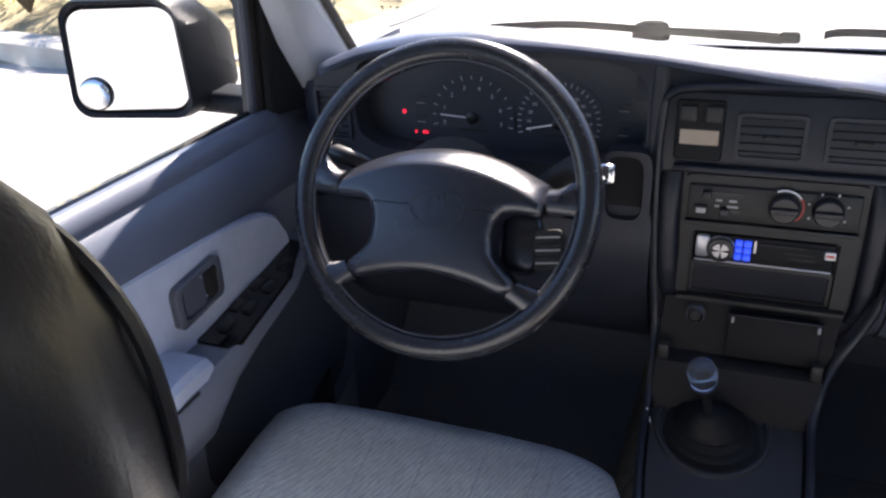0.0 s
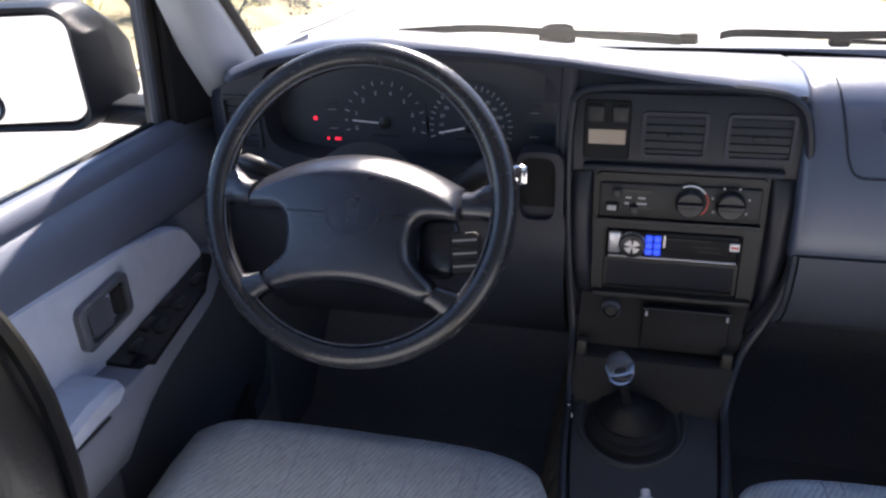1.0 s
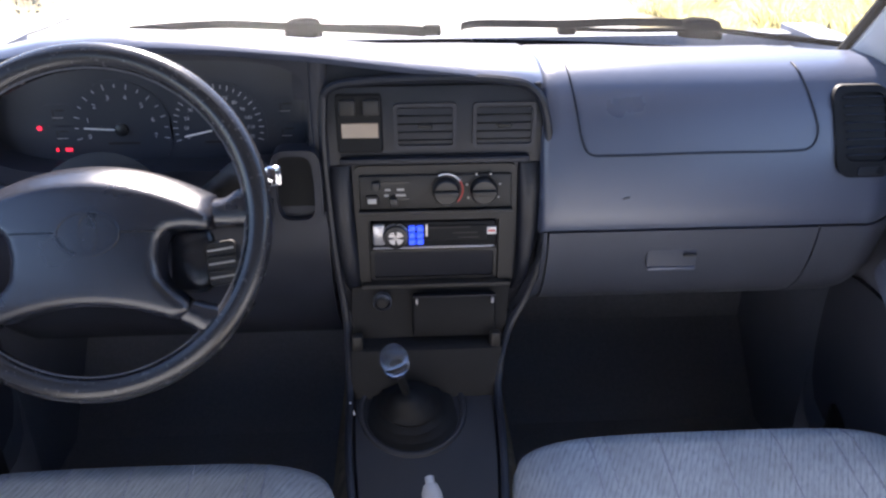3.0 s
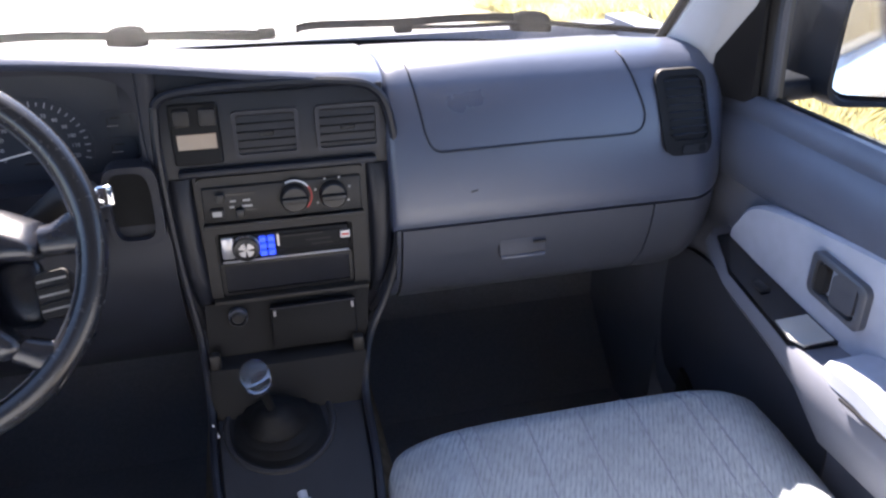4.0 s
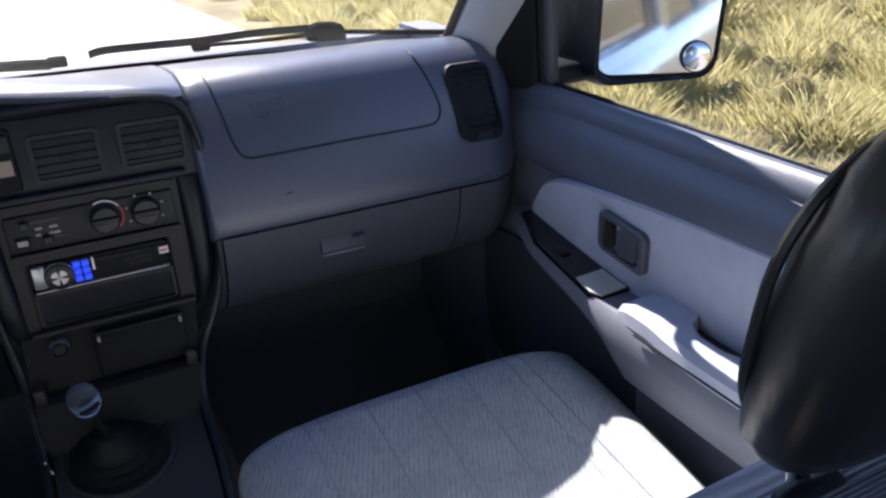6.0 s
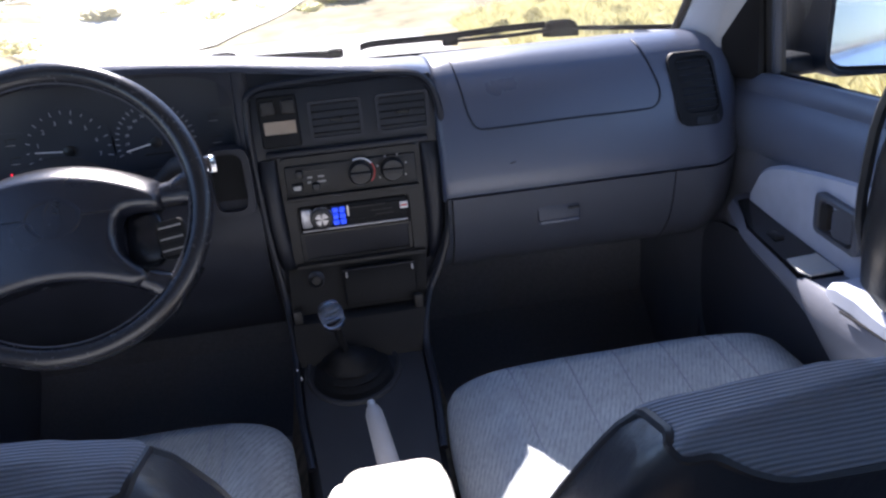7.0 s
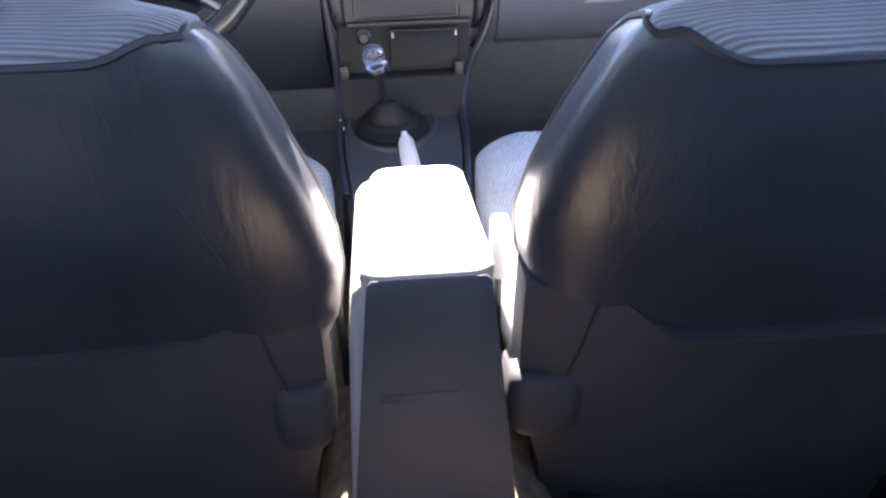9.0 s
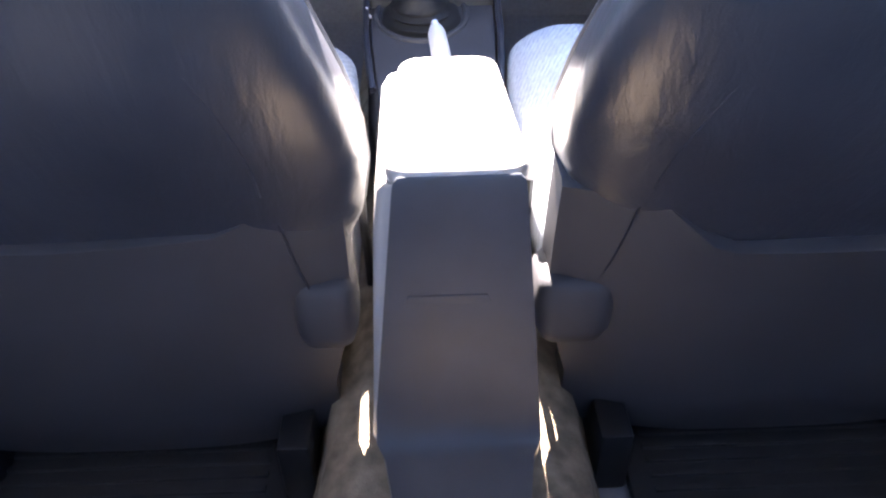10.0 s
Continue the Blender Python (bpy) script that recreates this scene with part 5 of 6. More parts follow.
for k in range(14):
    a = radians(-40 + 150 * k / 13)
    part("temperature_mark", box((0.0175 + 0.0235 * math.cos(a), -0.0148, 1.098 + 0.0235 * math.sin(a)), (0.0022, 0.0012, 0.0055), 0, 1, Euler((0, -a, 0)).to_matrix()), M_REDDIM if k < 7 else M_MARK, ac)
for k in range(6):
    a = radians(-30 + 240 * k / 5)
    part("dial_mark", box((0.070 + 0.0245 * math.cos(a), -0.0148, 1.098 + 0.0245 * math.sin(a)), (0.003, 0.0012, 0.003)), M_BUCKLE, ac)
for cz, x0, x1, kx in ((1.110, -0.088, -0.034, -0.080), (1.086, -0.062, -0.034, -0.056)):
    part("slider_slot", box(((x0 + x1) / 2, -0.0143, cz), (x1 - x0, 0.002, 0.004)), M_BLACK, ac)
    part("slider_knob", box((kx, -0.019, cz - 0.002), (0.012, 0.010, 0.013), 0.003, 2), M_BLACK, ac)
for xx, zz, ww in ((-0.064, 1.100, 0.008), (-0.046, 1.100, 0.010), (-0.066, 1.0915, 0.006), (-0.046, 1.0915, 0.014)):
    part("symbol_bar", box((xx, -0.0144, zz), (ww, 0.001, 0.003)), M_BUCKLE, ac)
part("rear_switch", box((-0.086, -0.016, 1.0855), (0.018, 0.008, 0.013), 0.002, 2), M_BEZEL, ac)
part("switch_mark", box((-0.086, -0.0205, 1.0855), (0.012, 0.001, 0.007)), M_BUCKLE, ac)

radio = thing("car_radio", "aftermarket car radio with silver knob and blue lit keys", "car radio")
part("chassis", box((0.0, 0.018, 1.026), (0.182, 0.04, 0.049), 0.002, 1), M_GLOSSBLACK, radio)
part("face", box((0.0, -0.006, 1.0265), (0.178, 0.012, 0.044), 0.004, 2), M_VENT, radio)
part("side_cap", box((-0.0790, -0.012, 1.030), (0.018, 0.008, 0.034), 0.004, 2), M_SILVER, radio, "silver face end")
part("volume_knob", lathe([(0.0185, 0), (0.0185, 0.008), (0.017, 0.011), (0.012, 0.012), (0.0115, 0.0105), (0.0, 0.0105)], 28, Matrix.Translation((-0.0545, -0.012, 1.029)) @ FACING.to_4x4()), M_BLACK, radio)
part("knob_ring", lathe([(0.0190, 0.0), (0.0190, 0.006), (0.0175, 0.0075), (0.0175, 0.0)], 28, Matrix.Translation((-0.0545, -0.012, 1.029)) @ FACING.to_4x4()), M_SILVER, radio)
for k in range(4):
    a = radians(45 + 90 * k)
    part("knob_face", prism([(-0.0545 + 0.011 * math.cos(a + d), 1.029 + 0.011 * math.sin(a + d)) for d in (-0.55, 0, 0.55)] + [(-0.0545, 1.029)], -0.0245, -0.0225, "xz"), M_SILVER, radio)
for i in range(2):
    for k in range(3):
        part("key", box((-0.0315 + 0.0115 * i, -0.014, 1.0395 - 0.0105 * k), (0.0100, 0.006, 0.0088), 0.0015, 1), M_BLUE, radio, "blue lit key")
part("display", box((0.032, -0.0122, 1.0310), (0.092, 0.003, 0.024), 0.001, 1), M_VENT, radio, "dark display with unreadable writing")
for xx, zz, ww in ((0.022, 1.040, 0.060), (0.045, 1.031, 0.036), (0.05, 1.0235, 0.030)):
    part("text_bar", box((xx, -0.0139, zz), (ww, 0.0006, 0.0018)), M_BEZEL, radio)
part("trim_line", box((0.0, -0.0125, 1.0085), (0.176, 0.004, 0.0030), 0.001, 1), M_SILVER, radio)
part("edge_button", box((0.083, -0.0135, 1.034), (0.014, 0.004, 0.012), 0.001, 1), M_SILVER, radio)
part("edge_mark", box((0.083, -0.0157, 1.034), (0.010, 0.001, 0.003)), M_REDDIM, radio)
part("stripe", box((-0.0105, -0.0135, 1.036), (0.003, 0.003, 0.018)), M_SILVER, radio)
pk = part("radio_pocket", ring_frame(rounded(0.0, 0.976, 0.184, 0.050, 0.003, 3), rounded(0.0, 0.976, 0.176, 0.042, 0.003, 3), -0.004, 0.06), M_BLACK, dash, "empty black storage pocket")
part("pocket_back", box((0.0, 0.055, 0.976), (0.18, 0.004, 0.046)), M_BLACK, pk)
part("bezel_sill", box((0.003, -0.011, 0.9475), (0.220, 0.018, 0.007), 0.002, 2), M_BEZEL, dash)

# lighter, ash drawer, lower stack
part("console_riser", loft([[(l, 0.03, z), (l, y, z), (r, y, z), (r, 0.03, z)] for (l, r, y, z) in ((-0.122, 0.112, -0.012, 0.944), (-0.124, 0.108, -0.024, 0.900), (-0.124, 0.104, -0.030, 0.866))], caps=True), M_VENT, dash)
part("console_step", loft([[(l, 0.03, z), (l, y, z), (l + 0.012, y - 0.004, z), (r - 0.012, y - 0.004, z), (r, y, z), (r, 0.03, z)] for (l, r, y, z) in ((-0.124, 0.100, -0.048, 0.866), (-0.125, 0.098, -0.056, 0.862), (-0.126, 0.095, -0.068, 0.835), (-0.127, 0.092, -0.086, 0.802), (-0.127, 0.090, -0.090, 0.78))], caps=True), M_VENT, dash)
for sx in (-0.116, 0.088):
    part("step_ear", box((sx, -0.050, 0.873), (0.016, 0.016, 0.026), 0.004, 2), M_BEZEL, dash)
ash = thing("ash_drawer", "dark plastic ash drawer in the console front", "ash drawer")
part("drawer_front", box((0.028, -0.028, 0.904), (0.122, 0.018, 0.064), 0.004, 2, Euler((radians(-10), 0, 0)).to_matrix()), M_VENT, ash)
part("pull_edge", box((0.028, -0.034, 0.9385), (0.122, 0.006, 0.003), 0.001, 2), M_STACK, ash)
for xx in (-0.027, 0.084):
    part("end_clip", box((xx, -0.038, 0.932), (0.004, 0.005, 0.009), 0.001, 1), M_BUCKLE, ash)
lighter = thing("cigarette_lighter", "cigarette lighter socket with a chrome rim", "lighter socket")
TL = Matrix.Translation((-0.078, -0.018, 0.926)) @ FACING.to_4x4()
part("socket_rim", lathe([(0.0135, 0), (0.0135, 0.010), (0.0118, 0.012), (0.0105, 0.004), (0.0, 0.004)], 20, TL), M_HANDLE, lighter)
part("plug", lathe([(0.0095, 0.0), (0.0095, 0.011), (0.007, 0.013), (0.0, 0.013)], 16, TL), M_BLACK, lighter)

# ---------------------------------------------------------------- steering wheel and column
WC, TILT_W = Vector((-0.398, -0.195, 1.1425)), radians(27.6)
WU, WV, WN = Vector((1, 0, 0)), Vector((0, math.sin(TILT_W), math.cos(TILT_W))), Vector((0, -math.cos(TILT_W), math.sin(TILT_W)))
W = lambda u, v, n=0.0: WC + float(u) * WU + float(v) * WV + float(n) * WN
wheel = thing("steering_wheel", "black leather four-spoke steering wheel with worn rim", "steering wheel")
rim = []
for k in range(96):
    a = 2 * math.pi * k / 96
    c = W(0.1910 * math.cos(a), 0.1910 * math.sin(a))
    ra = math.cos(a) * WU + math.sin(a) * WV
    rim.append([c + 0.0155 * math.cos(b) * ra + 0.0165 * math.sin(b) * WN for b in (2 * math.pi * j / 14 for j in range(14))])
part("rim", loft(rim + [rim[0]], caps=False), M_WHEEL, wheel, "worn black leather rim")
# inner seam; its paler colour holds the bright highlight along the rim
part("rim_seam", tube([W((0.1762 + 0.0003 * math.sin(40 * b)) * math.cos(b), 0.1762 * math.sin(b), 0.0055) for b in np.linspace(0, 2 * math.pi, 97)[:-1]], 0.0013, 6, closed=True), M_HANDLE, wheel, "seam along the inside of the rim, paler for its highlight")
HALF = [(-0.096, 0.095), (-0.091, 0.102), (-0.084, 0.110), (-0.075, 0.115), (-0.068, 0.110), (-0.061, 0.094), (-0.052, 0.084), (-0.030, 0.0805), (-0.008, 0.084), (0.004, 0.092), (0.013, 0.108), (0.021, 0.130), (0.028, 0.138), (0.040, 0.1395), (0.055, 0.1385), (0.066, 0.135)]


def brow(e):
    """How far the cover's upper edge leans back towards the dash."""
    if e <= -0.006:
        return 0.0
    return 1.25 * (e if e > 0.006 else (e + 0.006) ** 2 / 0.024)


def pad_grid():
    """The cover: nearly flat, bowed above and below, rounded off towards its edge."""
    S = 0.5 * (0.066 - 0.096) + 0.5 * (0.066 + 0.096) * np.sin(np.linspace(-1.5708, 1.5708, 53))
    T = np.sin(np.linspace(-1.5708, 1.5708, 53))
    hw = [lerp_table(HALF, q)[0] for q in S]
    flat = [[(h * t, q - 2.0 * (h * t) ** 2) for t in T] for q, h in zip(S, hw)]
    border = flat[0] + [r[-1] for r in flat] + flat[-1][::-1] + [r[0] for r in flat][::-1]
    fine = np.array([(a[0] + (b[0] - a[0]) * k / 4, a[1] + (b[1] - a[1]) * k / 4) for a, b in zip(border, border[1:]) for k in range(4)])
    bm = bmesh.new()
    R0 = 0.013
    grid = []
    for q, r in zip(S, flat):
        line = []
        for u, v in r:
            dist = float(np.min(np.hypot(fine[:, 0] - u, fine[:, 1] - v)))
            drop = R0 - math.sqrt(max(0.0, R0 * R0 - max(0.0, R0 - dist) ** 2))
            n = 0.032 - 0.45 * u * u - 0.8 * (v + 0.02) ** 2 - drop - brow(q - 0.040)
            line.append(bm.verts.new(W(u, v, n)))
        grid.append(line)
    for a, b in zip(grid, grid[1:]):
        for k in range(len(a) - 1):
            bm.faces.new((a[k], a[k + 1], b[k + 1], b[k]))
    loop = grid[0] + [r[-1] for r in grid[1:]] + grid[-1][-2::-1] + [r[0] for r in grid[-2:0:-1]]
    skirt = [bm.verts.new(p.co - 0.030 * WN) for p in loop]
    for k in range(len(loop)):
        m = (k + 1) % len(loop)
        bm.faces.new((loop[k], loop[m], skirt[m], skirt[k]))
    bm.faces.new(skirt)
    return bm


part("airbag_cover", pad_grid(), M_HUB, wheel, "grained black airbag cover", sharp=75)
em = [W(0.008 + 0.034 * math.cos(a), -0.014 + 0.024 * math.sin(a), 0.0318 - 0.0006) for a in np.linspace(0, 2 * math.pi, 40, endpoint=False)]
part("badge_ring", tube(em, 0.0022, 6, True), M_HUB, wheel, "embossed oval badge ring")
part("badge_shape", tube([W(0.008 + 0.010 * math.cos(a), -0.014 + 0.021 * math.sin(a), 0.0316) for a in np.linspace(0, 2 * math.pi, 28, endpoint=False)], 0.0016, 6, True), M_HUB, wheel)
for u0, u1 in ((-0.078, -0.028), (0.044, 0.082)):
    part("cover_seam", tube([W(u, -0.013, 0.0318 - 0.45 * u * u) for u in np.linspace(u0, u1, 8)], 0.0011, 5), M_BLACK, wheel)
for sg in (-1, 1):
    up = [(0.1405, 0.007, 0.0175, 0.002), (0.152, 0.008, 0.0175, 0.004), (0.168, 0.013, 0.023, 0.001), (0.180, 0.018, 0.031, -0.002), (0.189, 0.022, 0.042, -0.004)]
    part("upper_spoke", loft([[W(sg * u - sg * 0.10 * dv, v + dv, n + dn) for dv, dn in ((h, -0.012), (h * 0.88, -0.002), (h * 0.6, 0.006), (h * 0.25, 0.009), (-h * 0.5, 0.009), (-h * 0.85, 0.003), (-h, -0.010), (-h * 0.6, -0.016), (h * 0.6, -0.016))] for u, v, h, n in up]), M_HUB, wheel, sharp=70)
    lo = [(0.1095, -0.1045, 0.0165, 0.007), (0.122, -0.1095, 0.0175, 0.006), (0.140, -0.1175, 0.023, 0.002), (0.152, -0.123, 0.032, 0.0), (0.160, -0.128, 0.040, -0.002)]
    part("lower_spoke", loft([[W(sg * (u + 0.60 * du), v + 0.78 * du, n + dn) for du, dn in ((h, -0.008), (h * 0.85, 0.002), (h * 0.5, 0.007), (-h * 0.5, 0.007), (-h * 0.85, 0.002), (-h, -0.008), (-h * 0.6, -0.014), (h * 0.6, -0.014))] for u, v, h, n in lo]), M_HUB, wheel, sharp=70)
part("hub_back", lathe([(0.06, -0.075), (0.075, -0.05), (0.085, -0.03), (0.0, -0.03)], 28, Matrix.Translation(WC) @ Matrix((WU, WV, WN)).transposed().to_4x4()), M_BLACK, wheel)

column = thing("steering_column", "black plastic steering column with stalks", "steering column")
part("shroud", loft([[W(hu * cu, hv * cv - 0.01, n) for cu, cv in [(math.cos(a), math.sin(a)) for a in np.linspace(0, 2 * math.pi, 24, endpoint=False)]] for hu, hv, n in ((0.055, 0.055, -0.06), (0.066, 0.062, -0.075), (0.070, 0.062, -0.14), (0.068, 0.060, -0.24), (0.05, 0.05, -0.30))]), M_FASCIA, column)
part("turn_stalk", tube([W(-0.06, 0.022, -0.080), W(-0.115, 0.036, -0.072), W(-0.150, 0.046, -0.062), W(-0.186, 0.054, -0.058), W(-0.196, 0.056, -0.056)], [0.008, 0.009, 0.013, 0.0125, 0.007], 12), M_BLACK, column, "black turn signal stalk")
part("cruise_stalk", loft([[W(0.106 + dx * k, -0.046 + dy * k, n) for dx, dy in rounded(0, 0, 0.050, 0.080, 0.018, 5)] for n, k in ((-0.060, 0.8), (-0.036, 1.0), (-0.026, 0.96), (-0.021, 0.8))]), M_HUB, column, "black cruise control lever", sharp=50)
tip = part("cruise_tip", loft([[W(0.143 + dx * k - 0.10 * dy, -0.050 + dy * k + 0.15 * dx, n) for dx, dy in rounded(0, 0, 0.036, 0.052, 0.007, 4)] for n, k in ((-0.050, 0.9), (-0.024, 1.0), (-0.018, 0.94))]), M_BEZEL, column, "grey ribbed lever tip", sharp=50)
for k in range(5):
    v = -0.034 - 0.008 * k
    part("rib", tube([W(0.128 - 0.1 * (v + 0.05), v - 0.002, -0.0175), W(0.158 - 0.1 * (v + 0.05), v + 0.002, -0.0175)], 0.0014, 5), M_BLACK if k % 2 else M_BUCKLE, tip)
lock = part("ignition_lock", tube([W(0.065, 0.0, -0.14), Vector((-0.245, -0.098, 1.160)), Vector((-0.215, -0.112, 1.166))], [0.022, 0.019, 0.016], 16), M_BEZEL, column)
part("key", box((-0.199, -0.122, 1.166), (0.020, 0.010, 0.026), 0.004, 2), M_CHROME, lock, "metal ignition key")

# ---------------------------------------------------------------- console, shifter, brake
console = thing("centre_console", "dark floor console between the seats", "console")
cs = []
for y, l, r, z in ((-0.02, -0.131, 0.094, 0.800), (-0.09, -0.130, 0.091, 0.799), (-0.14, -0.129, 0.089, 0.789), (-0.20, -0.126, 0.087, 0.777), (-0.28, -0.117, 0.081, 0.752), (-0.36, -0.110, 0.078, 0.728), (-0.46, -0.104, 0.074, 0.702), (-0.52, -0.100, 0.070, 0.70)):
    cs.append([(l - 0.012, y, 0.56), (l - 0.006, y, 0.64), (l, y, z - 0.012), (l + 0.010, y, z), (r - 0.010, y, z), (r, y, z - 0.012), (r + 0.006, y, 0.64), (r + 0.012, y, 0.56)])
part("console_shell", loft(cs), M_CONSOLEDARK, console)
part("wire_end", tube([(-0.128, -0.106, 0.806), (-0.126, -0.112, 0.800), (-0.121, -0.120, 0.794)], 0.0020, 6), M_MARK, console, "white wire end")
gear = thing("gear_shifter", "gear lever with clear round knob and rubber boot", "gear shifter")
G0, G1 = Vector((-0.037, -0.112, 0.790)), Vector((-0.057, -0.184, 0.926))
bt = (G1 - G0).normalized()
lean = Vector((0, 0, 1)).rotation_difference(bt).to_matrix().to_4x4()
part("boot_ring", tube([(G0.x + 0.074 * math.cos(a), G0.y + 0.080 * math.sin(a), 0.795 + 0.20 * 0.080 * math.sin(a)) for a in np.linspace(0, 2 * math.pi, 40, endpoint=False)], 0.005, 8, True), M_CONSOLEDARK, gear)
bp = []
for k in range(13):
    v = k / 12
    r = 0.058 * (1 - v) ** 0.8 + 0.012
    c = G0 + (G1 - G0) * (0.42 * v ** 1.3)
    fold = 0.006 * (1 if k % 2 else -1) * (1 - v)
    bp.append([Vector((c.x + (r + fold) * math.cos(a), c.y + (r + fold) * 1.08 * math.sin(a), c.z + 0.18 * (1 - v) * (r + fold) * math.sin(a))) for a in np.linspace(0, 2 * math.pi, 28, endpoint=False)])
part("boot", loft(bp), M_VENT, gear, "black rubber gaiter", sharp=80)
part("lever", tube([G0 + (G1 - G0) * 0.30, G1], 0.0058, 12), M_VENT, gear)
knob = part("shift_knob", lathe([(0.008, -0.010), (0.0145, -0.008), (0.0165, -0.002), (0.0182, 0.008), (0.0184, 0.017), (0.0165, 0.025), (0.010, 0.030), (0.0, 0.0315)], 28, Matrix.Translation(G1) @ lean), M_KNOB, gear, "clear acrylic shift knob")
part("knob_collar", lathe([(0.0150, -0.014), (0.0178, -0.010), (0.0172, -0.003), (0.009, -0.003)], 24, Matrix.Translation(G1) @ lean), M_CHROME, knob)

brake = thing("parking_brake", "grey parking brake lever ahead of the armrest", "parking brake")
B0, B1 = Vector((0.004, -0.50, 0.765)), Vector((-0.018, -0.325, 0.850))
part("lever_arm", tube([B0 + Vector((0.002, -0.06, -0.03)), B0, B0.lerp(B1, 0.4)], 0.010, 10), M_CONSOLEDARK, brake)
part("grip", tube([B0.lerp(B1, v) for v in (0.15, 0.2, 0.5, 0.85, 0.95, 1.0)], [0.012, 0.0155, 0.0150, 0.0130, 0.0120, 0.0085], 14), M_GREYGRIP, brake, "light grey plastic grip")
part("button", tube([B1, B1 + (B1 - B0).normalized() * 0.010], 0.0055, 10), M_SILVER, brake)

bin_ = thing("console_box", "grey armrest console box with a closed lid", "console box")
cb = []
for z, l, r, yf, yr in ((0.50, -0.112, 0.086, -0.46, -0.800), (0.60, -0.104, 0.078, -0.465, -0.785), (0.72, -0.097, 0.069, -0.475, -0.768), (0.80, -0.092, 0.063, -0.482, -0.758), (0.846, -0.087, 0.058, -0.486, -0.752), (0.856, -0.080, 0.054, -0.486, -0.750)):
    c, hw, cy, hl = (l + r) / 2, (r - l) / 2, (yf + yr) / 2, (yf - yr) / 2
    cb.append([(x, y, z) for x, y in rounded(c, cy, hw * 2, hl * 2, 0.016, 4)])
part("box_shell", loft(cb), M_CONSOLE, bin_)
lid = [(k, z) for k, z in ((0.98, 0.855), (1.0, 0.859), (1.0, 0.866), (0.985, 0.8715), (0.95, 0.8742), (0.85, 0.875))]
lr = rounded(-0.008, -0.621, 0.128, 0.272, 0.026, 6)
lr = [(-0.008 + (x + 0.008) * (1.0 - 0.10 * (y + 0.621) / 0.136), y) for x, y in lr]
part("lid", loft([[(-0.008 + (x + 0.008) * k, -0.621 + (y + 0.621) * (1 - (1 - k) * 0.6), z) for x, y in lr] for k, z in lid]), M_CONSOLE, bin_, "light grey armrest lid", sharp=55)
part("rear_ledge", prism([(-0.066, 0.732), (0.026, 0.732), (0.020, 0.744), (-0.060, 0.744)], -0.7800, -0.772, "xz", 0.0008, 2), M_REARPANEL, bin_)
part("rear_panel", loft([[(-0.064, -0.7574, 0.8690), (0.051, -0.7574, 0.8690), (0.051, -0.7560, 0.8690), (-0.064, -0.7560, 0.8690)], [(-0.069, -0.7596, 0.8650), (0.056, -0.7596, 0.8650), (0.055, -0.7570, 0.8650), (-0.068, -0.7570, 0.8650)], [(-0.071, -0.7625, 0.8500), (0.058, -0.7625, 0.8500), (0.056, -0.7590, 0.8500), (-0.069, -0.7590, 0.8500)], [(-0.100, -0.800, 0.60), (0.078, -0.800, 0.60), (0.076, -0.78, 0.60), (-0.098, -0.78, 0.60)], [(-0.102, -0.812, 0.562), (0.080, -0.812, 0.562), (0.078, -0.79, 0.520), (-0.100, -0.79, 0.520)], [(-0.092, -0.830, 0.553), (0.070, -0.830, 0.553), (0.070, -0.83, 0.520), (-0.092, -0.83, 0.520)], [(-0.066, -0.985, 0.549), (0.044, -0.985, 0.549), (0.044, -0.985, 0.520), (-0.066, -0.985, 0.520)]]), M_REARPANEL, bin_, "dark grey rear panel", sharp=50)

